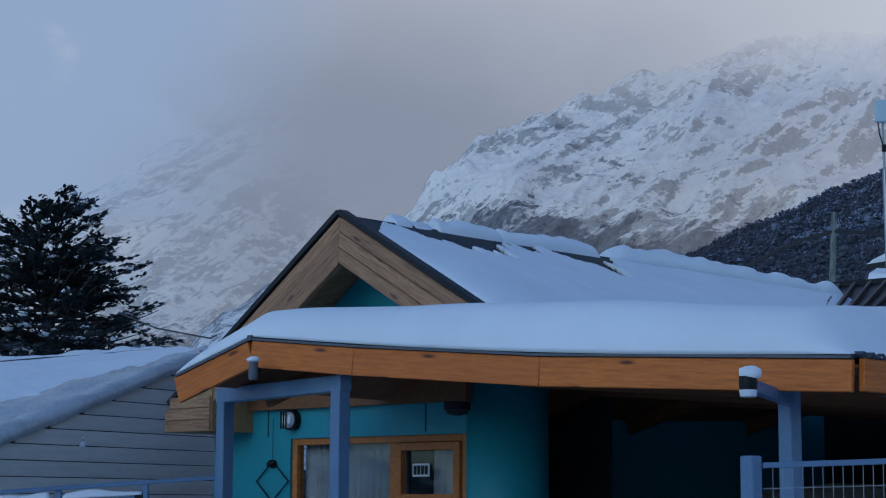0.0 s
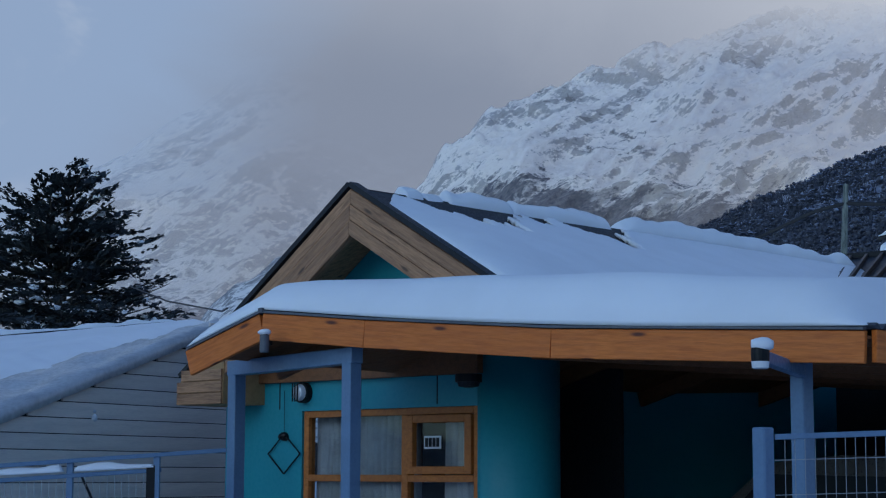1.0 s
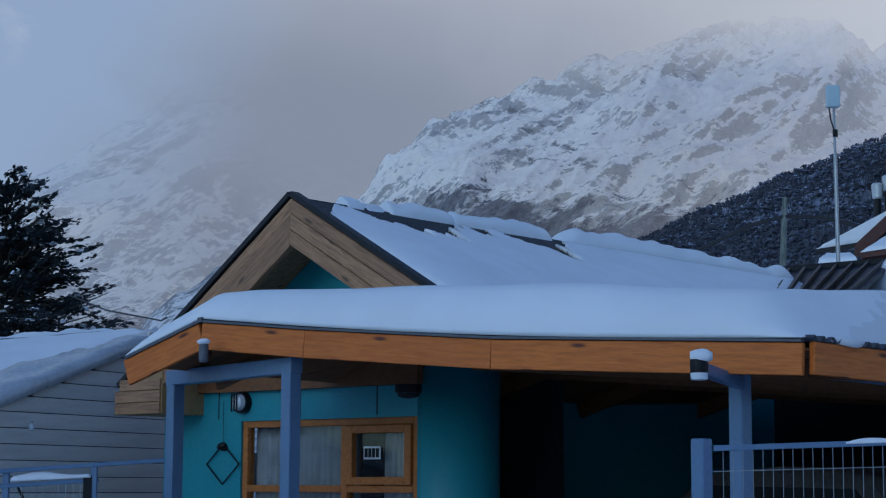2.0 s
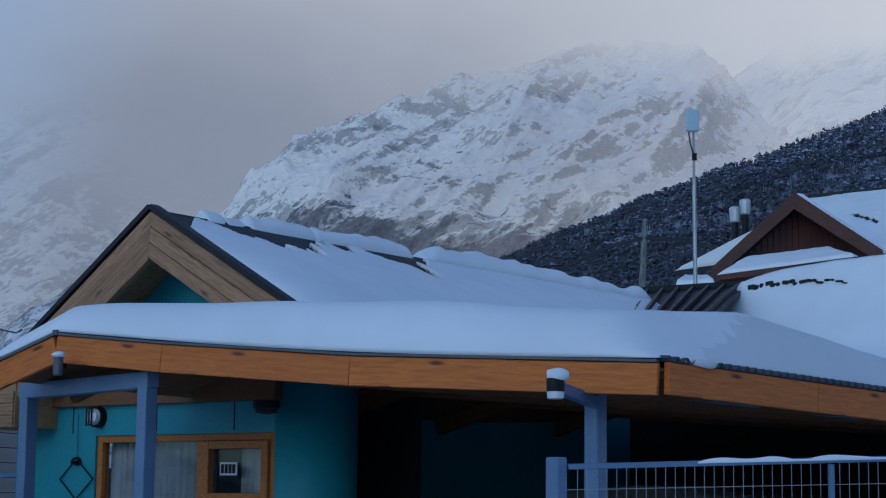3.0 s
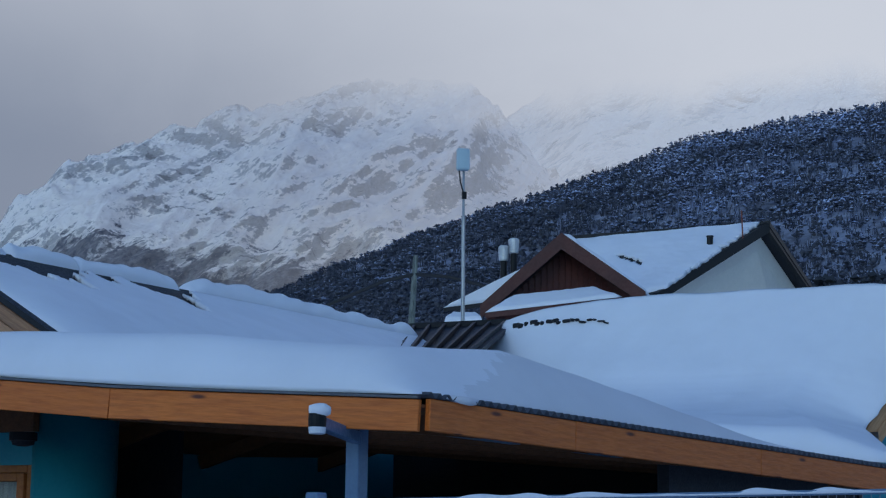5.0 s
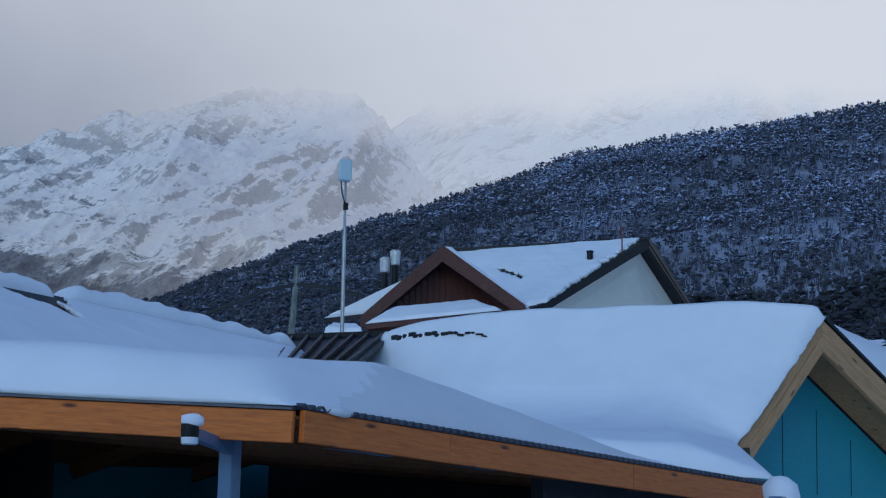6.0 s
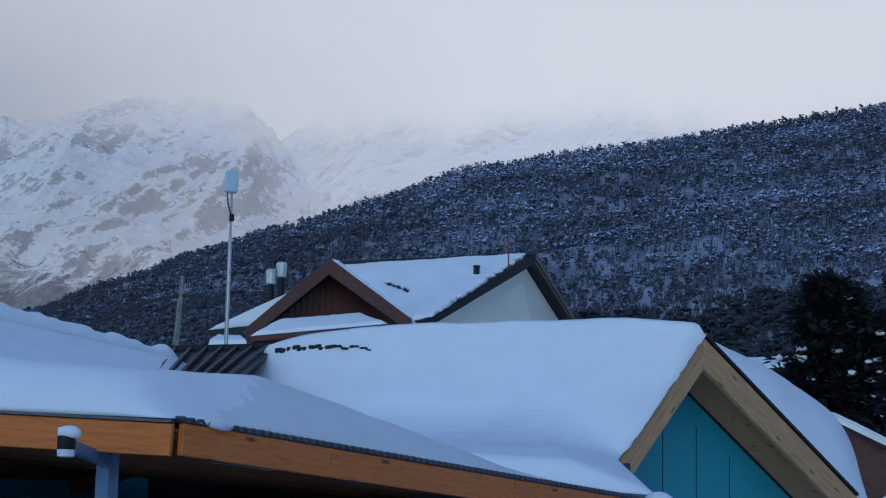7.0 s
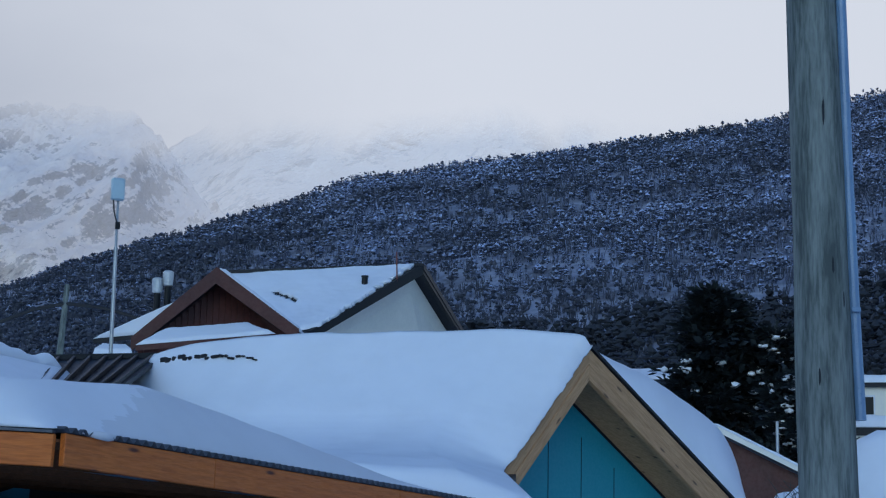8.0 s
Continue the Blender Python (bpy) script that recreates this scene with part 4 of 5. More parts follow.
snow_sheet("roof_snow", wing_fall, 90, 90, lambda u, v: (0.26 - (0.22 - 0.13 * max(0.0, 1 - v / 0.3)) * (1 - min(1, u * 6))) * (1 - 0.85 * max(0.0, (u - 0.72) / 0.28) ** 1.5), "deep smooth snow falling from the wing's roof to the carport", (0.4, 0.8, 0.15, 0.6), 0.06, 6)
snow_sheet("roof_snow", slope_surface(APEX2, L2[1], RIDGE2, 5.0, -0.006, 1.0, 0.02, 1.12), 40, 70, lambda u, v: 0.05 + 0.80 * (1 - (1 - min(v, 1.0)) ** 1.9), "deep snow bulging over the gable edge", (0.2, 0, 0.4, 3.4), 0.05, 7)
# low roof filling the corner between the wings and the carport
Q0, Q1, Q2, Q3 = V(7.0, 13.75, 2.26), V(8.22, 16.2, 2.72), V(5.6, 19.6, 3.0), V(3.6, 15.6, 2.5)
part("roof_slope", slab(bmesh.new(), [Q0, Q1, Q2, Q3], (0, 0, -0.06)), DARK_METAL, house)
# bare dark roof in the valley, too steep for the snow to hold
VR = [V(4.25, 20.5, 4.04), V(5.66, 20.3, 4.145), V(4.40, 17.4, 3.40), V(3.50, 17.4, 3.42)]
part("roof_slope", slab(bmesh.new(), VR, (0, 0, -0.05)), DARK_METAL, house, "bare dark metal roof")
for k in range(8):
    t = (k + 0.5) / 8
    part("roof_seam", bar(lerp(VR[0], VR[1], t) + V(0, 0, 0.02), lerp(VR[3], VR[2], t) + V(0, 0, 0.02), 0.03, 0.05), DARK_METAL, house)
part("ridge_cap", bar(VR[0] + V(0, 0, 0.02), VR[1] + V(0, 0, 0.02), 0.12, 0.06), DARK_METAL, house)
# dark ridge tiles showing through the snow in a broken line
SLOPE2 = (L2[0] - APEX2).cross(RIDGE2).normalized()
SLOPE2 = SLOPE2 if SLOPE2.z > 0 else -SLOPE2


def wing_snow_top(u, v):
    h = 0.26 * (1 - 0.85 * max(0.0, (u - 0.72) / 0.28) ** 1.5)
    return wing_fall(u, v) + (SLOPE2 * 0.55 + V(0, 0, 0.45)) * h


u = 0.95
for k in range(17):
    n = 0.013 + 0.006 * math.sin(k * 2.1 + 1)
    v = 0.074 + (0.93 - u) * 0.24 + 0.006 * math.sin(k * 1.7)
    p, q = wing_snow_top(u, v), wing_snow_top(u - n, v + n * 0.2 + 0.004 * math.sin(k * 3.3))
    tall = 0.062 - 0.0028 * k
    part("ridge_tile", bar(p, q, 0.07, tall, bevel=0.011), DARK_METAL, house)
    u -= n + 0.0035 * (k % 3) - 0.001

# ---- gate in front of the carport ----
gate = empty("gate", "slate-blue welded mesh gate with snow along its top rail", "gate")
G0, G1 = V(1.61, 9.49, 0), V(4.97, 9.38, 0)
gd = (G1 - G0).normalized()
part("gate_post", bar((G0.x, G0.y, 0), (G0.x, G0.y, 1.85), 0.085, 0.085, bevel=0.008, twist=POST_TWIST), POST_BLUE, gate)
part("gate_post", bar((G1.x, G1.y, 0), (G1.x, G1.y, 1.98), 0.085, 0.085, bevel=0.008, twist=POST_TWIST), POST_BLUE, gate)
for z in (1.80, 0.12):
    part("rail", bar(G0 + gd * 0.06 + V(0, 0, z), G1 - gd * 0.06 + V(0, 0, z + 0.12), 0.03, 0.03, bevel=0.003), POST_BLUE, gate)
part("upright", bar(G0 + gd * 1.47 + V(0, 0, 0.12), G0 + gd * 1.47 + V(0, 0, 1.83), 0.03, 0.03, bevel=0.003), POST_BLUE, gate)
for k in range(1, 62):
    p = G0 + gd * (0.06 + 0.052 * k)
    part("wire", bar(p + V(0, 0, 0.14), p + V(0, 0, 1.79 + 0.035 * 0.052 * k), 0.0035, 0.0035), GALVANISED, gate)
for z in (1.68, 1.50, 1.30, 1.1, 0.9, 0.7, 0.5, 0.3):
    part("cross_wire", bar(G0 + gd * 0.06 + V(0, 0, z), G1 - gd * 0.06 + V(0, 0, z + 0.10), 0.004, 0.004), GALVANISED, gate)
snow_sheet("rail_snow", lambda u, v: G0 + gd * (0.75 + 2.55 * u) + V(0, 0, 1.823 + 0.088 * u) + V(-gd.y, gd.x, 0) * (0.04 * (v - 0.5)), 110, 6, 0.030, "thin snow along the top rail of the gate", (2.5, 0.5, 5, 5), 0.28, 12)

# ---- neighbour with grey siding ----
neighbour = empty("neighbour_house", "weathered grey board house with zinc flashing and snowy roof", "house")
N_TOP, N_LOW = V(-2.30, 16.9, 2.98), V(-3.70, 14.5, 2.06)
nd = (N_LOW - N_TOP)
flat = V(nd.x, nd.y, 0).normalized()
inn = V(-flat.y, flat.x, 0)
if inn.x > 0:
    inn = -inn
for k in range(26):
    z = 0.05 + 0.135 * k
    if z > 2.9:
        break
    t = max(0.0, min(1.0, (2.98 - (z + 0.12)) / (2.98 - 2.06)))
    far = N_TOP - flat * 1.3
    near = N_TOP + V(nd.x, nd.y, 0) * (t if z > 1.9 else 1.35)
    plank("siding_board", V(far.x, far.y, z + 0.06) - inn * 0.012, V(near.x, near.y, z + 0.06) - inn * 0.012, 0.022, 0.127, GREY_SIDING, neighbour, "", inn + V(0, 0, 0.10), 0.003)
part("wall", slab(bmesh.new(), [V(N_TOP.x, N_TOP.y, 0) - flat * 1.3, V(N_LOW.x, N_LOW.y, 0) + flat, V(N_LOW.x, N_LOW.y, 1.95) + flat * 0.2, N_TOP - V(0, 0, 0.06), N_TOP - flat * 1.3 - V(0, 0, 0.06)], inn * 0.15), GAP_AND_SHADE, neighbour)
# roof plane behind the board gable, with its flashing
N_RIDGE_FAR, N_RIDGE_NEAR = V(-3.05, 19.9, 3.21), V(-5.3, 18.9, 2.91)
roof = [N_TOP + V(0.12, 0.1, 0.04), N_LOW + V(-0.49, -0.84, -0.32), N_RIDGE_NEAR + V(-2.5, -1.5, -0.3), N_RIDGE_FAR]



def slope_spot(u, v, lift=0.0):
    return lerp(lerp(roof[0], roof[1], u), lerp(roof[3], roof[2], u), v) + V(0, 0, lift)


bm = bmesh.new()
grid = [[[bm.verts.new(slope_spot(i / 12, j / 12, dz)) for j in range(13)] for i in range(13)] for dz in (0.0, -0.07)]
for g in grid:
    for i in range(12):
        for j in range(12):
            bm.faces.new((g[i][j], g[i + 1][j], g[i + 1][j + 1], g[i][j + 1]))
part("roof_slope", bm, ZINC, neighbour)


def snow_foot(u):
    return 0.15 + 0.08 * noise.noise(V(u * 9, 1, 0)) + 0.03 * noise.noise(V(u * 37, 5, 0)) + max(0.0, u - 0.45) * 0.12


snow_sheet("roof_snow", lambda u, v: slope_spot(u, 0.10 + 0.84 * v, 0.006), 130, 110, lambda u, v: 0.012 + 0.05 * min(1.0, max(0.0, (v - snow_foot(u)) / 0.25)), "thin old snow on the neighbour's roof", (0.3, 0, 0, 0.4), 0.06, 21, lambda u, v: v > snow_foot(u))
part("ridge_roll", tube([slope_spot(k / 12, 0.965, 0.03 + 0.006 * math.sin(k * 2.3)) for k in range(13)], 0.035, 8), DARK_METAL, neighbour, "dark ridge roll")
snow_sheet("ridge_snow", lambda u, v: slope_spot(u, 0.975 + 0.07 * v, 0.05), 70, 8, 0.045, "strip of snow along the neighbour's ridge", (0.3, 0, 3, 3), 0.35, 22)
# creased zinc flashing folded over the board edge and up the roof
bm = bmesh.new()
cols = []
for i in range(121):
    u = i / 120
    w = 0.03 * noise.noise(V(u * 13, 0, 0)) + 0.018 * noise.noise(V(u * 41, 3, 0))
    col = [slope_spot(u, -0.012, -0.085 + 0.3 * w), slope_spot(u, -0.014, 0.012 + 0.2 * w)]
    for k in range(1, 8):
        col.append(slope_spot(u, 0.032 * k, 0.016 + 0.045 * noise.noise(V(u * 9, k * 0.45, 2)) + 0.022 * noise.noise(V(u * 30, k * 0.8, 6)) + 0.012))
    cols.append([bm.verts.new(p) for p in col])
for a, b in zip(cols, cols[1:]):
    for k in range(len(a) - 1):
        bm.faces.new((a[k], b[k], b[k + 1], a[k + 1]))
ob = part("flashing", bm, ZINC, neighbour, "creased zinc flashing", True)
sol = ob.modifiers.new("thickness", "SOLIDIFY")
sol.thickness = 0.003
lamp = empty("wall_lamp", "small bulb holder on the grey boards", "lamp")
lp = V(-3.22, 15.62, 2.15) - inn * 0.10
part("holder", tube([lp + inn * 0.02, lp - inn * 0.05, lp - inn * 0.07 - V(0, 0, 0.03)], [0.03, 0.022, 0.02], 10), WHITE_PLASTIC, lamp)
b = bmesh.new()
blob(b, lp - inn * 0.07 - V(0, 0, 0.075), 0.028, 0.028, 0.035, rough=0)
part("bulb", b, WHITE_PLASTIC, lamp)

# ---- yard fence beside the house ----
fence = empty("yard_fence", "slate-blue fence frame with netting and snow on its rail", "fence")
F0, F1, F2 = V(-3.6, 12.55, 1.62), V(-2.06, 12.86, 1.71), V(-1.61, 12.92, 1.77)
part("rail", bar(F0, F2, 0.03, 0.03, bevel=0.003), POST_BLUE, fence)
part("rail", bar(F0 - V(0, 0, 0.10), F1 - V(0, 0, 0.08), 0.025, 0.03, bevel=0.003), POST_BLUE, fence)
for p in (V(-2.68, 12.75, 1.70), V(-2.09, 12.85, 1.73), V(-3.4, 12.6, 1.66)):
    part("post", bar((p.x, p.y, 0), p, 0.045, 0.045, bevel=0.004), POST_BLUE, fence)
part("brace", bar((-2.6, 12.76, 1.58), (-2.42, 12.79, 1.2), 0.018, 0.018), BLACK, fence)
part("brace", bar((-2.13, 12.84, 1.66), (-2.13, 12.84, 0.9), 0.06, 0.03), BLACK, fence)
fdir = (F1 - F0).normalized()
for k in range(30):
    p = F0 + fdir * (0.05 + 0.05 * k) - V(0, 0, 0.1)
    part("wire", bar(p, V(p.x, p.y, 0.3), 0.003, 0.003), GALVANISED, fence)
for a, b, s in ((0.02, 0.57, 31), (0.62, 0.97, 32)):
    snow_sheet("rail_snow", lambda u, v: lerp(F0, F1, a + (b - a) * u) + V(0, 0, -0.062) + V(0, 1, 0) * (0.05 * (v - 0.5)), 30, 5, 0.045, "strip of snow on the fence rail", (0.5, 0.5, 5, 5), 0.3, s)

# ---- fittings on the house ----
b = bmesh.new()
LP = wall_at(1.93, 2.27, -0.05)
lamp = empty("bulkhead_lamp", "round black caged wall lamp on the teal wall", "lamp")
part("housing", tube([LP + INWARD * 0.05, LP - INWARD * 0.01], [0.085, 0.085], 20), BLACK, lamp)
part("diffuser", tube([LP - INWARD * 0.01, LP - INWARD * 0.05, LP - INWARD * 0.065], [0.068, 0.06, 0.035], 20), WHITE_PLASTIC, lamp, "frosted glass diffuser")
for k in (-0.03, 0.0, 0.03):
    part("cage_bar", bar(LP - INWARD * 0.07 + ALONG * k - V(0, 0, 0.075), LP - INWARD * 0.07 + ALONG * k + V(0, 0, 0.075), 0.012, 0.012), BLACK, lamp)
lamp = empty("ceiling_lamp", "dark caged lamp under the carport ceiling", "lamp")
CP = V(0.11, 13.4, 2.28)
part("housing", tube([CP + V(0, 0, 0.06), CP], [0.10, 0.10], 18), BLACK, lamp)
part("diffuser", tube([CP, CP - V(0, 0, 0.03), CP - V(0, 0, 0.04)], [0.085, 0.075, 0.03], 18), GAP_AND_SHADE, lamp, "near-black diffuser")
hanger = empty("wire_ornament", "diamond-shaped dark wire frame hanging on the wall", "ornament")
OC = wall_at(2.17, 1.77, -0.02)
corners = [OC + V(0, 0, 0.165), OC + ALONG * 0.2, OC - V(0, 0, 0.165), OC - ALONG * 0.2]
for p, q in zip(corners, corners[1:] + corners[:1]):
    part("frame_bar", bar(p, q, 0.009, 0.009), BLACK, hanger)
b = bmesh.new()
blob(b, corners[0] - V(0, 0, 0.02), 0.05, 0.03, 0.035, 4, 0.5)
part("bow", b, BLACK, hanger)
part("cord", bar(corners[0], corners[0] + V(0, 0, 0.36), 0.004, 0.004), BLACK, hanger)
plate = empty("number_plate", "small white plate with dark marks behind the glass", "sign")
part("backing", slab(bmesh.new(), [wall_at(0.42, 1.80, 0.04), wall_at(0.60, 1.80, 0.04), wall_at(0.60, 1.90, 0.04), wall_at(0.42, 1.90, 0.04)], INWARD * 0.006), WHITE_PLASTIC, plate)
for k in range(4):
    part("dark_bar", slab(bmesh.new(), [wall_at(0.435 + 0.04 * k, 1.815, 0.035), wall_at(0.465 + 0.04 * k, 1.815, 0.035), wall_at(0.465 + 0.04 * k, 1.885, 0.035), wall_at(0.435 + 0.04 * k, 1.885, 0.035)], INWARD * 0.004), BLACK, plate)
spot = empty("spotlight", "small grey cylinder spotlight capped with snow on the fascia", "lamp")
SP = V(-1.30, 12.42, 2.43)
part("body", tube([SP, SP + V(0, 0, 0.015), SP + V(0, 0, 0.12), SP + V(0, 0, 0.13)], [0.028, 0.033, 0.033, 0.025], 16), ROOF_SHEET, spot)
part("bracket", bar(SP + V(0, 0.0, 0.07), SP + V(0.02, 0.20, 0.08), 0.03, 0.03), BLACK, spot)
b = bmesh.new()
blob(b, SP + V(0, 0, 0.14), 0.045, 0.045, 0.025, 3, 0.25)
tagged(finish("snow_lump", b, SNOW, smooth_faces=True), "small cap of snow on the spotlight", "snow")
dome = empty("security_camera", "white and black security camera with a snow cap", "camera")
DP = V(1.69, 10.0, 2.30)
part("mount", bar(DP + V(0.02, 0.03, -0.05), DP + V(0.36, 0.70, -0.09), 0.06, 0.07, bevel=0.005), POST_BLUE, dome)
b = tube([DP + V(0, 0, -0.115), DP + V(0, 0, -0.11), DP + V(0, 0, -0.075)], [0.038, 0.047, 0.050], 20)
part("base", b, WHITE_PLASTIC, dome)
part("lens_band", tube([DP + V(0, 0, -0.075), DP + V(0, 0, -0.03), DP + V(0, 0, 0.0)], [0.050, 0.052, 0.050], 20), BLACK, dome, "dark tinted band")
b = bmesh.new()
blob(b, DP + V(0.012, 0, 0.02), 0.068, 0.065, 0.042, 5, 0.2)
tagged(finish("snow_lump", b, SNOW, smooth_faces=True), "rounded cap of snow on the camera", "snow")
post_cap = bmesh.new()
blob(post_cap, (6.62, 12.5, 2.10), 0.14, 0.14, 0.17, 6, 0.25)
blob(post_cap, (6.85, 12.62, 2.02), 0.18, 0.12, 0.05, 7, 0.25)
tagged(finish("snow_lump", post_cap, SNOW, smooth_faces=True), "tall lump of snow on the end fence post", "snow")
end_post = empty("fence_post", "slate-blue fence post under a lump of snow", "post")
part("shaft", bar((6.62, 12.5, 0), (6.62, 12.5, 2.0), 0.09, 0.09, bevel=0.006, twist=POST_TWIST), POST_BLUE, end_post)

# ---- car parked under the carport ----
car = empty("car", "dull grey car parked in the dark carport", "car")
cd, cs = V(0.80, 0.60, 0), V(-0.60, 0.80, 0)
CO = V(3.55, 13.35, 0)
b = bmesh.new()
prof = [(-2.0, 0.35), (-2.05, 0.8), (-1.1, 0.98), (-0.5, 1.42), (0.2, 1.5), (1.0, 1.45), (1.75, 1.0), (2.0, 0.9), (2.0, 0.35)]
slab(b, [CO + cs * x + V(0, 0, z * 1.17) - cd * 0.8 for x, z in prof], cd * 1.6)
bmesh.ops.bevel(b, geom=b.edges[:], offset=0.06, segments=2, affect="EDGES")
part("body", b, CAR_PAINT, car, "", True)
part("side_window", slab(bmesh.new(), [CO + cs * x + V(0, 0, z * 1.17) - cd * 0.812 for x, z in ((-0.9, 1.0), (-0.45, 1.36), (0.95, 1.38), (1.5, 1.0))], cd * 0.01), BLACK, car)
for x in (-1.25, 1.25):
    p = CO + cs * x + V(0, 0, 0.32)
    w = part("wheel", tube([p - cd * 0.82, p - cd * 0.62], [0.32, 0.32], 20), BLACK, car)
    part("rim", tube([p - cd * 0.83, p - cd * 0.81], [0.2, 0.2], 16), ZINC, w)

# ---- antenna mast ----
mast = empty("antenna_mast", "thin pale mast with a panel antenna behind the roof", "antenna")
MB, MT = V(6.77, 27.18, 0), V(6.735, 27.19, 7.4)
part("pole", tube([MB, lerp(MB, MT, 0.9)], [0.035, 0.03], 10), GALVANISED, mast)
part("upper_pole", tube([lerp(MB, MT, 0.9), MT], [0.022, 0.02], 8), GALVANISED, mast)
part("clamp", bar(lerp(MB, MT, 0.945) - V(0, 0.04, 0.05), lerp(MB, MT, 0.945) + V(0, -0.04, 0.06), 0.07, 0.05), BLACK, mast)
part("panel", bar((6.70, 27.1, 7.385), (6.70, 27.1, 7.735), 0.205, 0.10, bevel=0.02), ANTENNA, mast, "pale rectangular antenna panel")
part("feed_cable", tube([V(6.64, 27.1, 7.38), V(6.66, 27.1, 7.2), V(6.72, 27.15, 7.05)], 0.012, 6), CABLE, mast)

# ---- brown and white house uphill ----
brown = empty("brown_house", "red-brown boarded house with a cross gable and white end wall", "house")
BA, BL, BR = V(12.89, 42.09, 9.11), V(10.98, 42.6, 7.3), V(14.85, 41.47, 7.66)
MR0, MR1, WL, WR, MF = V(15.33, 47.62, 10.06), V(20.04, 45.84, 10.43), V(15.8, 43.23, 7.9), V(22.79, 48.99, 9.10), V(14.2, 43.9, 7.6)
bk = V(0.45, 0.89, 0)


def roof_piece(name, pts, mat, thick=0.12):
    n = (pts[1] - pts[0]).cross(pts[2] - pts[0]).normalized()
    n = n if n.z > 0 else -n
    return part(name, slab(bmesh.new(), pts, -n * thick), mat, brown)


def roof_snow(pts, h, label, seed, lip=(0.4, 0.4, 0.4, 0.4), keep=None, n=24):
    snow_sheet("roof_snow", lambda u, v: lerp(lerp(pts[0], pts[1], u), lerp(pts[3], pts[2], u), v) + V(0, 0, 0.01), n, n, h, label, lip, 0.12, seed, keep, soft=0.08)


BB = BA + bk * 6
roof_piece("roof_slope", [BA, BL, BL + bk * 6, BB], DARK_METAL)
roof_piece("roof_slope", [BA, BR, BR + bk * 6, BB], DARK_METAL)
roof_piece("roof_slope", [MR0, MR1, WL, MF], DARK_METAL)
roof_piece("roof_slope", [MR1, WR, WR + (MR0 - MR1), MR0], DARK_METAL)
roof_snow([BA + V(0.06, -0.02, 0.02), BR, BR + bk * 6, BB], 0.10, "snow on the cross gable's roof", 41)
roof_snow([MR0 + V(-0.4, 0.1, -0.1), MR1 - V(0.1, 0, 0.02), WL + V(0.35, 0.1, 0.2), MF], 0.12, "snow on the uphill house's main roof", 42, keep=lambda u, v: u < 0.985 - 0.05 * abs(noise.noise(V(v * 13, 3, 0))) - 0.03 * abs(noise.noise(V(v * 37, 6, 0))) and not (0.26 < u < 0.46 and abs(v - 0.36 - (u - 0.26) * 0.9) < 0.035 + 0.03 * noise.noise(V(u * 40, 0, 0))), n=70)
for foot in (BL, BR):
    d = foot - BA
    part("bargeboard", slab(bmesh.new(), [BA + V(0, 0, 0.05), foot + V(0, 0, 0.05), foot - V(0, 0, 0.30), BA - V(0, 0, 0.36)], V(-0.3, -0.92, 0) * 0.1), BROWN_PAINT, brown)
g = BA + bk * 0.7
for k in range(26):
    x = -1.9 + 0.15 * k
    p = g + (BR - BL).normalized() * x
    frac = max(0.0, 1 - (abs(x) / (1.98 if x < 0 else 2.0)))
    top = BA.z - 0.25 - (1 - frac) * 1.7
    part("cladding_board", bar(V(p.x, p.y, 4.0), V(p.x, p.y, top), 0.15, 0.03), BROWN_PAINT, brown)
part("wall", slab(bmesh.new(), [BL + bk * 0.75 - V(0, 0, 3.4), BR + bk * 0.75 - V(0, 0, 3.7), BR + bk * 0.75 - V(0, 0, 0.1), BA + bk * 0.75 - V(0, 0, 0.15), BL + bk * 0.75 - V(0, 0, 0.1)], bk * 0.1), BROWN_PAINT, brown)
wn = V(0.75, -0.66, 0)
part("wall", slab(bmesh.new(), [MR1 - wn * 0.35 - V(0, 0, 0.25), WL - wn * 0.35 - V(0, 0, 0.25), V(WL.x, WL.y, 4), V(WR.x, WR.y, 4), WR - wn * 0.35 - V(0, 0, 0.25)], -wn * 0.15), WHITE_WALL, brown, "pale plastered gable end")
for p, q in ((MR1, WL), (MR1, WR)):
    part("bargeboard", slab(bmesh.new(), [p + V(0, 0, 0.06), q + V(0, 0, 0.06), q - V(0, 0, 0.20), p - V(0, 0, 0.24)], -wn * 0.12), BLACK, brown, "dark metal rake edge")
part("ridge_cap", bar(MR0 + V(-0.6, 0.1, -0.02), MR1 + V(0, 0, 0.02), 0.18, 0.09), DARK_METAL, brown)
# porch canopy under the brown gable
porch = [V(10.82, 41.5, 7.02), V(13.95, 40.6, 7.42), V(13.6, 41.6, 7.72), V(11.6, 42.0, 7.46)]
part("canopy", slab(bmesh.new(), porch, (0, 0, -0.12)), BROWN_PAINT, brown)
roof_snow(porch, 0.09, "snow on the porch canopy", 43)
left_roof = [V(10.55, 44.7, 7.52), V(12.2, 44.2, 7.75), V(13.4, 44.1, 8.72), V(12.75, 44.25, 8.68)]
part("lean_to_roof", slab(bmesh.new(), left_roof, (0, 0, -0.1)), DARK_METAL, brown)
roof_snow(left_roof, 0.08, "snow on the lean-to roof", 44)
step = [V(9.15, 38.7, 6.38), V(10.0, 38.55, 6.42), V(10.0, 39.2, 6.60), V(9.5, 39.3, 6.58)]
shed = empty("shed", "low shed under snow beside the brown house", "shed")
part("body", slab(bmesh.new(), step, (0, 0, -2.5)), BROWN_PAINT, shed)
roof_snow(step, 0.14, "square block of snow on the shed", 45)
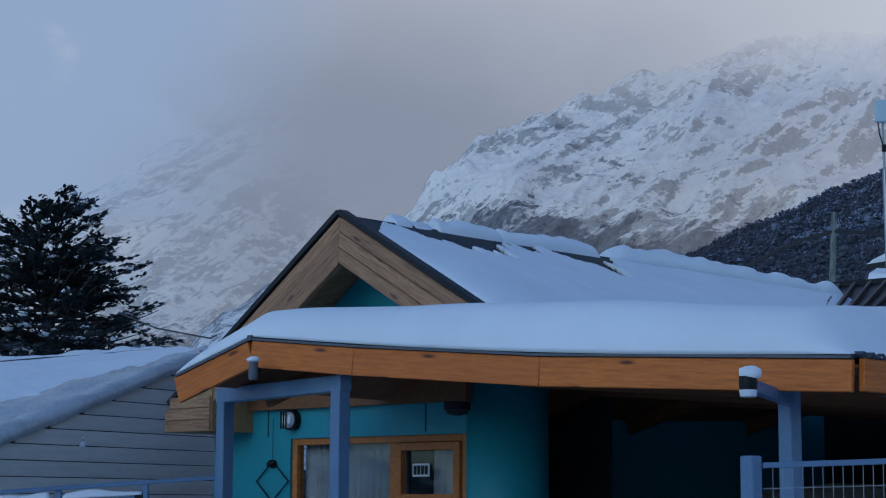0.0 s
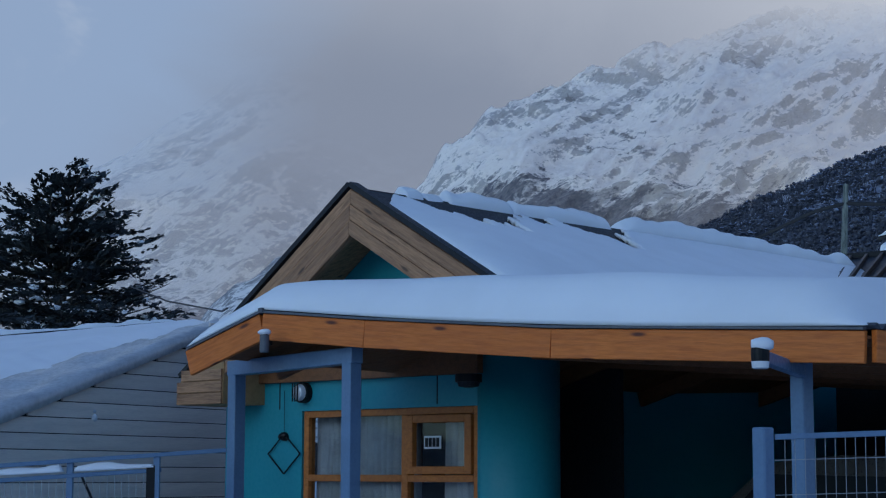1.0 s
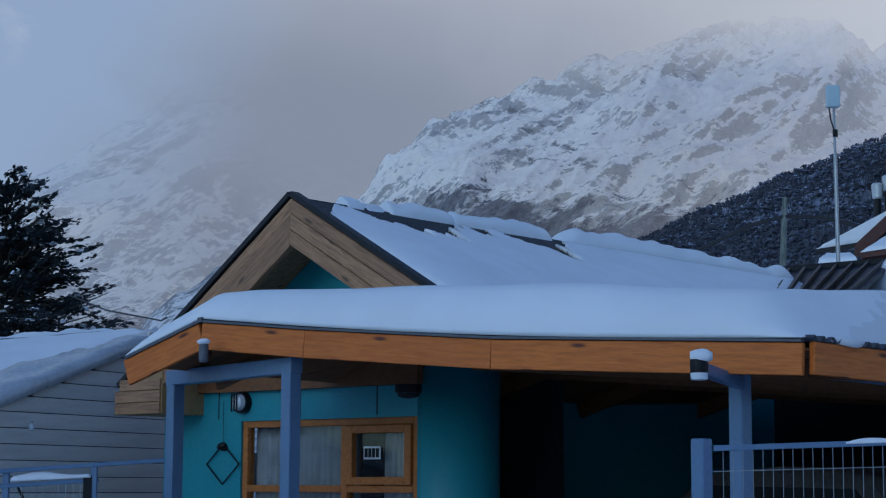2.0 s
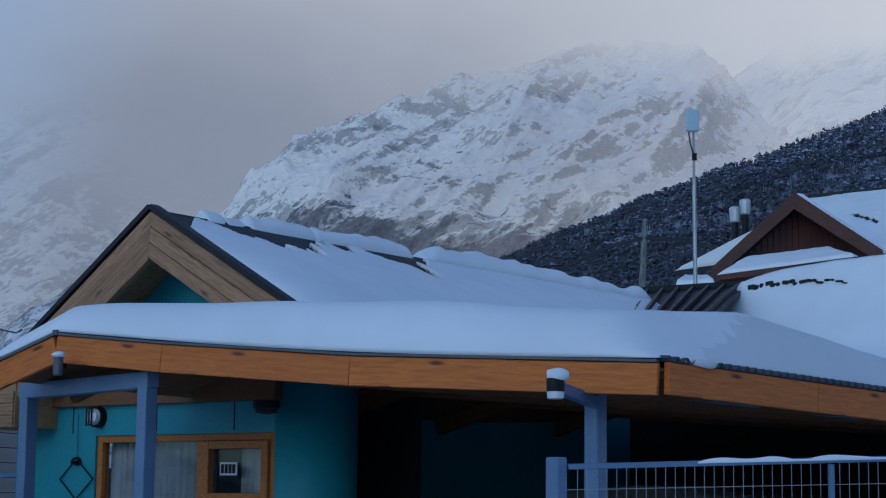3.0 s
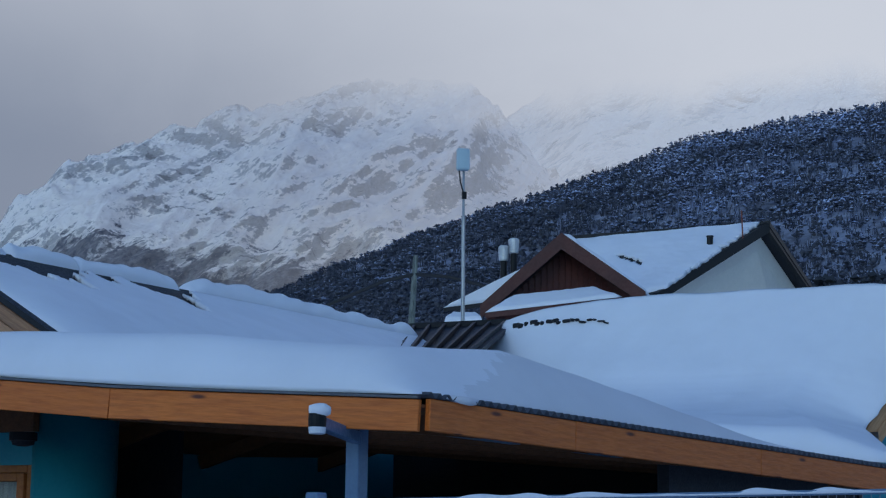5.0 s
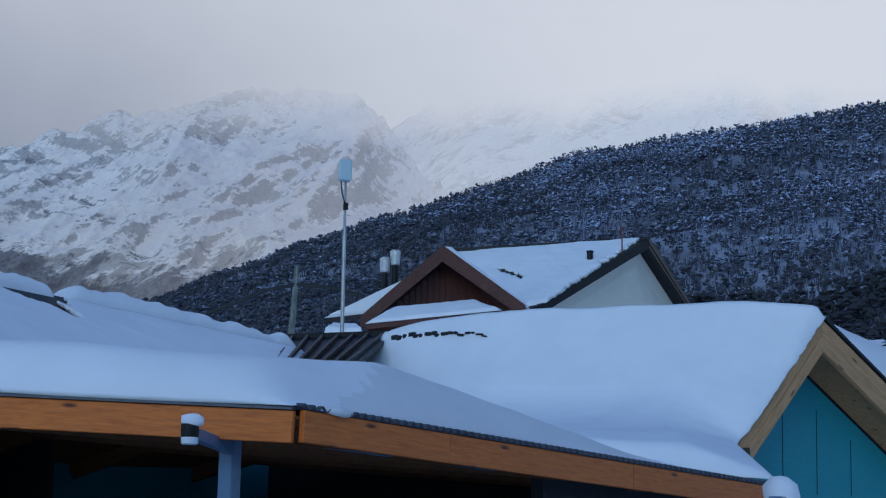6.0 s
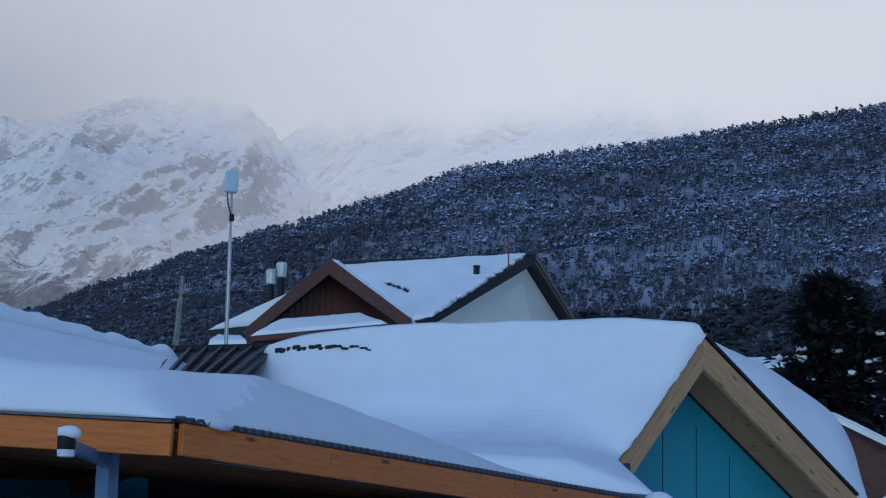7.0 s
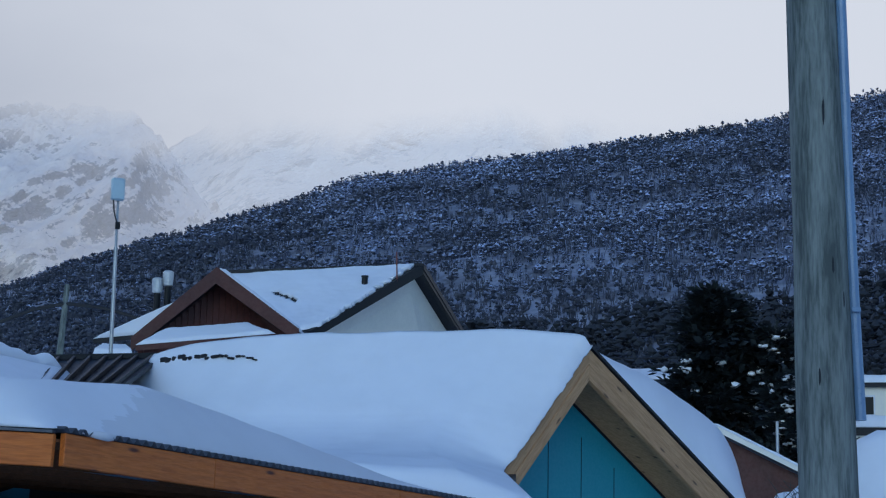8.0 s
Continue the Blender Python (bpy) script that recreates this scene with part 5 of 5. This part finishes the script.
for p, h in ((V(12.57, 46.34, 8.3), 0.78), (V(12.83, 46.27, 8.4), 0.88)):
    flue = empty("flue_pipe", "dark flue pipe with a pale metal cowl", "chimney", "flue pipes")
    part("pipe", tube([p, p + V(0, 0, h)], 0.09, 12), BLACK, flue)
    part("cowl", tube([p + V(0, 0, h), p + V(0, 0, h + 0.03), p + V(0, 0, h + 0.38), p + V(0, 0, h + 0.42)], [0.10, 0.13, 0.15, 0.10], 14), ZINC, flue, "galvanised cowl")
VENT = V(18.0, 45.15, 9.44)
vent = empty("vent_pipe", "short black vent pipe on the snowy roof", "vent")
part("pipe", tube([VENT, VENT + V(0, 0, 0.38)], 0.085, 12), BLACK, vent)
part("cap", tube([VENT + V(0, 0, 0.38), VENT + V(0, 0, 0.42)], 0.10, 12), BLACK, vent)
rod = empty("red_rod", "thin rusty rod standing on the roof", "rod")
part("rod", tube([V(18.97, 45.2, 9.8), V(18.95, 45.22, 10.62)], 0.02, 6), material("rust", (0.22, 0.07, 0.05), 0.8), rod)

# ---- far utility pole and its cable ----
fp = empty("utility_pole", "weathered grey pole beyond the roofs", "pole")
part("shaft", tube([V(12.66, 58.65, 0), V(12.71, 58.65, 8.5), V(12.83, 58.62, 11.1)], [0.12, 0.115, 0.085], 10), POLE_WOOD, fp)
cb = empty("overhead_cable", "sagging black cable strung between the poles", "cable")
part("strand", tube([V(8.0, 59.6, 8.4), V(9.6, 59.3, 9.2), V(10.8, 59.03, 9.75), V(11.83, 58.83, 10.22), V(12.8, 58.6, 10.46), V(13.95, 58.37, 10.39), V(14.82, 58.16, 10.18), V(17, 57.6, 9.4)], 0.065, 6), CABLE, cb)

# ---- near utility pole ----
npole = empty("street_pole", "weathered grey-green timber pole with a blue-grey conduit", "pole")
bm = tube([V(4.985, 6.58, 0), V(4.975, 6.59, 1.0), V(4.97, 6.6, 2.03), V(4.962, 6.607, 2.6), V(4.953, 6.613, 3.3), V(4.935, 6.625, 4.33), V(4.90, 6.65, 6.5)], [0.138, 0.135, 0.130, 0.127, 0.121, 0.113, 0.10], 28)
bmesh.ops.subdivide_edges(bm, edges=[e for e in bm.edges if abs((e.verts[0].co - e.verts[1].co).z) > 0.3], cuts=8, use_grid_fill=True)
for v in bm.verts:
    k = noise.noise(V(v.co.x * 9, v.co.y * 9, v.co.z * 1.4)) * 0.006
    axis = V(4.95, 6.61, v.co.z)
    v.co += (v.co - axis).normalized() * k
part("shaft", bm, POLE_WOOD, npole, "", True)
for a, z, l in ((-2.3, 2.55, 0.09), (-1.45, 2.25, 0.16), (-1.75, 3.05, 0.10), (-2.0, 3.75, 0.13), (-1.3, 2.9, 0.11)):
    c = V(4.955, 6.61, z) + V(math.cos(a), math.sin(a), 0) * 0.124
    b = bmesh.new()
    blob(b, c, 0.006, 0.006, l * 0.5, int(z * 9), 0.3, 1)
    part("crack", b, GAP_AND_SHADE, npole)
part("conduit", tube([V(5.085, 6.515, 2.37), V(5.07, 6.525, 2.9), V(5.055, 6.535, 3.6), V(5.045, 6.545, 4.35), V(5.02, 6.56, 6.3)], 0.026, 12), CONDUIT, npole, "blue-grey conduit pipe")
part("clip", bar(V(5.04, 6.50, 2.86), V(5.075, 6.485, 2.86), 0.016, 0.02), CONDUIT, npole)


# ---- trees ----
def tree(name, base, height, spread, label, sprays, seed, leaf=0.16, snow_bits=40, low=0.15, shape=0.7, lean=0.0, mat=None):
    rng = random.Random(seed)
    t = empty(name, label, "tree")
    base = Vector(base)
    trunk = [base + V(lean * k, 0.05 * math.sin(k * 3), height * k) for k in (0, 0.25, 0.5, 0.75, 1.0)]
    bm = tube(trunk, [height * 0.028, height * 0.022, height * 0.016, height * 0.009, 0.01], 9)
    lv, lf = [], []
    snow = bmesh.new()
    for s in range(sprays):
        k = low + (1 - low) * rng.random() ** 0.85
        a = rng.random() * 2 * math.pi
        reach = spread * (max(0.0, 1 - k) ** shape * 0.95 + 0.07) * rng.uniform(0.45, 1.08)
        root = base + V(lean * k, 0, height * k)
        tip = root + V(math.cos(a) * reach, math.sin(a) * reach, reach * rng.uniform(-0.05, 0.28))
        if s % 5 == 0:
            tube([root, lerp(root, tip, 0.5) + V(0, 0, 0.05 * reach), tip], [0.035 * spread / 2, 0.02 * spread / 2, 0.006], 5, bm)
        for q in range(4):
            mid = lerp(root, tip, rng.uniform(0.45, 1.0)) + V(rng.gauss(0, 0.16), rng.gauss(0, 0.16), rng.gauss(0, 0.05))
            out = V(math.cos(a + rng.gauss(0, 0.5)), math.sin(a + rng.gauss(0, 0.5)), rng.uniform(-0.15, 0.4)).normalized()
            for c in range(6):
                f = (out + V(rng.gauss(0, 0.45), rng.gauss(0, 0.45), rng.gauss(0, 0.22))).normalized()
                w = f.cross(V(rng.gauss(0, 0.4), rng.gauss(0, 0.4), 1)).normalized()
                n = leaf * rng.uniform(0.6, 1.5)
                o = mid + f * rng.uniform(-0.5, 0.5) * leaf * 1.5
                i = len(lv)
                lv += [o, o + f * n * 0.45 + w * n * 0.24, o + f * n, o + f * n * 0.5 - w * n * 0.24 + V(0, 0, 0.02)]
                lf.append((i, i + 1, i + 2, i + 3))
            if rng.random() < snow_bits / (sprays * 4):
                blob(snow, mid + V(0, 0, leaf * 0.12), leaf * rng.uniform(0.35, 0.8), leaf * rng.uniform(0.35, 0.8), leaf * rng.uniform(0.15, 0.4), s, 0.4, 1)
    part("trunk", bm, BARK, t, "", True)
    me = bpy.data.meshes.new("crown")
    me.from_pydata([v[:] for v in lv], [], lf)
    me.materials.append(mat or LEAF)
    crown = new("crown", me)
    crown.parent = t
    if snow.verts:
        part("snow_clumps", snow, SNOW, t, "small clumps of snow on the branches", True)
    else:
        snow.free()
    return t




def layered_tree(base, height, spread, label, limbs, seed, low, leaders, lean):
    """A southern beech: several leaders, long level limbs, flat sprays of small leaves in layers with gaps between, snow lying on some."""
    rng = random.Random(seed)
    t = empty("evergreen_tree", label, "tree")
    base = Vector(base)
    wood, snow = bmesh.new(), bmesh.new()
    tops = [base + V(math.cos(k * 2.4) * spread * 0.16 * (k > 0) + lean, math.sin(k * 2.4) * spread * 0.12, height * (1 - 0.07 * k)) for k in range(leaders)]
    fork = base + V(0, 0, height * 0.35)
    tube([base, lerp(base, fork, 0.5) + V(0.05, 0, 0), fork], [height * 0.03, height * 0.025, height * 0.02], 10, wood)
    for top_pt in tops:
        tube([fork, lerp(fork, top_pt, 0.5) + V(rng.gauss(0, 0.06), 0, 0), top_pt], [height * 0.015, height * 0.009, 0.012], 7, wood)
    lv, lf = [], []

    def spray(mid, along, size):
        across = along.cross(V(0, 0, 1)).normalized()
        for c in range(26):
            a, b = rng.uniform(-1, 1), rng.gauss(0, 0.22)
            o = mid + along * a * size * 0.55 + across * b * size * (1.1 - abs(a) * 0.6) + V(0, 0, rng.gauss(0, 0.015) + 0.05 * size * (1 - a * a))
            f = (along + across * rng.gauss(0, 0.6) + V(0, 0, rng.gauss(0.05, 0.25))).normalized()
            w = f.cross(V(rng.gauss(0, 0.5), rng.gauss(0, 0.5), 1)).normalized()
            n = size * rng.uniform(0.2, 0.42)
            i = len(lv)
            lv.extend([o, o + f * n * 0.45 + w * n * 0.27, o + f * n, o + f * n * 0.5 - w * n * 0.27 + V(0, 0, 0.012)])
            lf.append((i, i + 1, i + 2, i + 3))

    for k in range(limbs):
        h = round((low + (1 - low) * rng.random() ** 0.9) * 34) / 34
        a = rng.random() * 2 * math.pi
        core = lerp(fork, tops[k % leaders], max(0.0, (h - 0.35) / 0.65))
        reach = spread * (0.12 + 0.88 * max(0.0, (1 - h) / (1 - low)) ** 0.8) * rng.uniform(0.55, 1.06)
        rise = rng.uniform(0.14, 0.26) + 0.55 * max(0.0, h - 0.75) / 0.25
        tip = core + V(math.cos(a) * reach, math.sin(a) * reach, reach * rise)
        bend = V(0, 0, -0.07 * reach)
        tube([core, lerp(core, tip, 0.5) + bend, tip], [0.035, 0.022, 0.006], 5, wood)
        along = V(math.cos(a), math.sin(a), rise * 0.8).normalized()
        for q in range(2 + int(reach * 3.6)):
            g = 1.0 - 0.75 * rng.random() ** 1.3
            mid = lerp(core, tip, g) + bend * (4 * g * (1 - g)) + V(rng.gauss(0, 0.15), rng.gauss(0, 0.15), rng.gauss(0, 0.03)) * (1.3 - 0.6 * g)
            size = rng.uniform(0.24, 0.46)
            turn = rng.gauss(0, 0.55)
            d = V(along.x * math.cos(turn) - along.y * math.sin(turn), along.x * math.sin(turn) + along.y * math.cos(turn), along.z + rng.gauss(0, 0.12)).normalized()
            spray(mid, d, size)
            if rng.random() < 0.08 + 0.20 * (h < 0.74):
                blob(snow, mid + V(0, 0, 0.035), size * rng.uniform(0.18, 0.42), size * rng.uniform(0.18, 0.40), rng.uniform(0.025, 0.06), k, 0.5, 1)
    part("trunk", wood, BARK, t, "", True)
    me = bpy.data.meshes.new("crown")
    me.from_pydata([v[:] for v in lv], [], lf)
    me.materials.append(LEAF)
    crown = new("crown", me)
    crown.parent = t
    part("snow_clumps", snow, SNOW, t, "small clumps of snow on the branches", True)
    return t


layered_tree((-6.85, 31.3, 0.0), 6.65, 2.9, "dark evergreen tree with snow caught in its layered branches", 170, 3, 0.52, 3, 0.1)
layered_tree((-8.6, 32.4, 0.0), 6.4, 1.9, "dark evergreen tree with snow caught in its layered branches", 60, 8, 0.5, 2, 0.0)
tree("evergreen_tree", (29.9, 46.2, 0.0), 10.5, 3.1, "tall near-black conifer behind the houses", 800, 11, 0.30, 30, 0.35, 0.55)
tree("evergreen_tree", (31.1, 44.8, 0.0), 9.2, 3.0, "dark evergreen speckled with snow", 600, 12, 0.26, 330, 0.3, 0.55)
tree("evergreen_tree", (29.6, 41.5, 0.0), 7.6, 2.3, "dark evergreen speckled with snow", 500, 13, 0.22, 330, 0.3, 0.5)

# ---- houses down the street ----
small = empty("cottage", "dark brown cottage with snow on its eave", "house")
SA, SB = V(20.65, 31.97, 5.02), V(22.3, 30.85, 4.02)
sb = V(0.55, 0.83, 0)
part("roof_slope", slab(bmesh.new(), [SA, SB, SB + sb * 4, SA + sb * 4], (0, 0, -0.10)), DARK_METAL, small)
part("bargeboard", slab(bmesh.new(), [SA, SB, SB - V(0, 0, 0.10), SA - V(0, 0, 0.12)], -sb * 0.06), WHITE_WALL, small, "pale painted bargeboard")
part("wall", slab(bmesh.new(), [SA + sb * 0.3 - V(0, 0, 0.15), SB + sb * 0.3 - V(0, 0, 0.15), V(SB.x, SB.y, 0) + sb * 0.3, V(19.0, 33.1, 0) + sb * 0.3, V(19.0, 33.1, 4.0) + sb * 0.3], sb * 0.15), BROWN_PAINT, small)
roof_snow([SA, SB, SB + sb * 4, SA + sb * 4], 0.07, "snow on the cottage roof", 51)
post2 = empty("sign_post", "thin pale post beside the cottage", "post")
part("shaft", tube([V(22.4, 32.2, 0), V(22.4, 32.2, 5.2)], 0.035, 8), GALVANISED, post2)
heap = bmesh.new()
blob(heap, (21.6, 30.2, 2.4), 1.0, 0.9, 1.35, 8, 0.3, 3)
blob(heap, (23.0, 30.0, 2.2), 1.1, 0.9, 1.3, 9, 0.3, 3)
tagged(finish("snowy_bush", heap, SNOW, smooth_faces=True), "rounded bush buried in snow", "bush")
twigs = bmesh.new()
rng = random.Random(4)
for k in range(70):
    p = V(21.6 + rng.gauss(0, 0.5), 29.6 + rng.gauss(0, 0.2), 2.9 + rng.random() * 0.5)
    tube([p, p + V(rng.gauss(0, 0.12), -0.1, 0.25), p + V(rng.gauss(0, 0.3), -0.1, 0.5)], [0.012, 0.009, 0.004], 4, twigs)
tagged(finish("shrub", twigs, BARK), "bare twigs poking out of the snow", "shrub")
far_house = empty("far_house", "pale house with dark windows far down the street", "house")
part("wall", slab(bmesh.new(), [V(41.6, 56.4, 0), V(46.5, 52.6, 0), V(46.5, 52.6, 9.3), V(41.6, 56.4, 9.3)], V(0.61, 0.79, 0) * 5), WHITE_WALL, far_house)
part("roof", slab(bmesh.new(), [V(41.3, 56.3, 9.3), V(46.8, 52.2, 9.3), V(49.5, 56.0, 9.9), V(44.4, 60.3, 9.9)], (0, 0, 0.15)), DARK_METAL, far_house)
roof_snow([V(41.3, 56.3, 9.45), V(46.8, 52.2, 9.45), V(49.5, 56.0, 10.05), V(44.4, 60.3, 10.05)], 0.25, "snow on the far house", 52)
for t0 in (0.17, 0.34, 0.55):
    p, q = lerp(V(41.6, 56.4, 0), V(46.5, 52.6, 0), t0), lerp(V(41.6, 56.4, 0), V(46.5, 52.6, 0), t0 + 0.09)
    o = V(-0.61, -0.79, 0) * 0.03
    w = part("window", slab(bmesh.new(), [p + o + V(0, 0, 8.2), q + o + V(0, 0, 8.2), q + o + V(0, 0, 9.0), p + o + V(0, 0, 9.0)], o), WHITE_PLASTIC, far_house)
    part("pane", slab(bmesh.new(), [lerp(p, q, 0.1) + o * 2.2 + V(0, 0, 8.27), lerp(p, q, 0.9) + o * 2.2 + V(0, 0, 8.27), lerp(p, q, 0.9) + o * 2.2 + V(0, 0, 8.93), lerp(p, q, 0.1) + o * 2.2 + V(0, 0, 8.93)], o * 0.2), BLACK, w)
garage = empty("garage", "flat garage buried in snow by the street", "shed")
part("body", slab(bmesh.new(), [V(36.5, 48.5, 0), V(44.0, 43.5, 0), V(44, 43.5, 6.7), V(36.5, 48.5, 6.7)], V(0.6, 0.8, 0) * 4), WHITE_WALL, garage)
part("fascia", slab(bmesh.new(), [V(36.4, 48.4, 6.7), V(44.0, 43.3, 6.7), V(44, 43.3, 6.95), V(36.4, 48.4, 6.95)], V(0.6, 0.8, 0) * 4.2), DARK_METAL, garage)
roof_snow([V(36.4, 48.4, 6.95), V(44.0, 43.3, 6.95), V(46.5, 46.6, 6.95), V(38.9, 51.7, 6.95)], 0.4, "snow on the flat garage", 53)
bank = bmesh.new()
blob(bank, (13.7, 16.9, -1.2), 1.8, 1.5, 4.75, 5, 0.12, 4)
tagged(finish("snow_bank", bank, SNOW, smooth_faces=True), "tall ploughed bank of snow beside the pole", "snow")
hut = empty("far_hut", "low hut with a snowy roof before the wood", "house")
part("wall", slab(bmesh.new(), [V(30.3, 52.2, 0), V(32.2, 51.1, 0), V(32.2, 51.1, 8.4), V(30.3, 52.2, 8.3)], V(0.5, 0.86, 0) * 3), GAP_AND_SHADE, hut)
roof_snow([V(29.9, 52.3, 8.4), V(32.4, 50.8, 8.55), V(33.6, 53.0, 9.1), V(31.0, 54.6, 9.0)], 0.12, "snow on the far hut", 54)
wires = empty("street_wires", "thin black wires along the street", "cable")
for dz in (0.0, -0.25):
    part("strand", tube([V(26, 54, 9.3 + dz), V(29.89, 52.08, 9.15 + dz), V(33, 50.2, 9.2 + dz), V(37.08, 47.25, 9.64 + dz), V(42, 43.5, 10.4 + dz)], 0.025, 5), CABLE, wires)
drop = empty("service_cable", "black cable running from the tree to the house eave", "cable")
part("strand", tube([V(-4.25, 23.62, 4.05), V(-3.45, 21.73, 3.67), V(-2.55, 19.84, 3.38), V(-2.2, 17.5, 3.2)], 0.010, 6), CABLE, drop)

# ---- across the street, behind the viewer: unseen blocks added to cut low sky light ----
row = empty("sky_light_blocker", "unseen house-shaped blocks added to cut low sky light", "house")
for x, w, h in ((-30, 16, 4.5), (-12, 14, 3.8), (4, 15, 5.0), (21, 15, 4.2), (38, 16, 5.0)):
    part("blocker_front", slab(bmesh.new(), [V(x, -13, 0), V(x + w, -13, 0), V(x + w, -13, h), V(x + w / 2, -13, h + 1.5), V(x, -13, h)], (0, -8, 0)), WHITE_WALL, row)
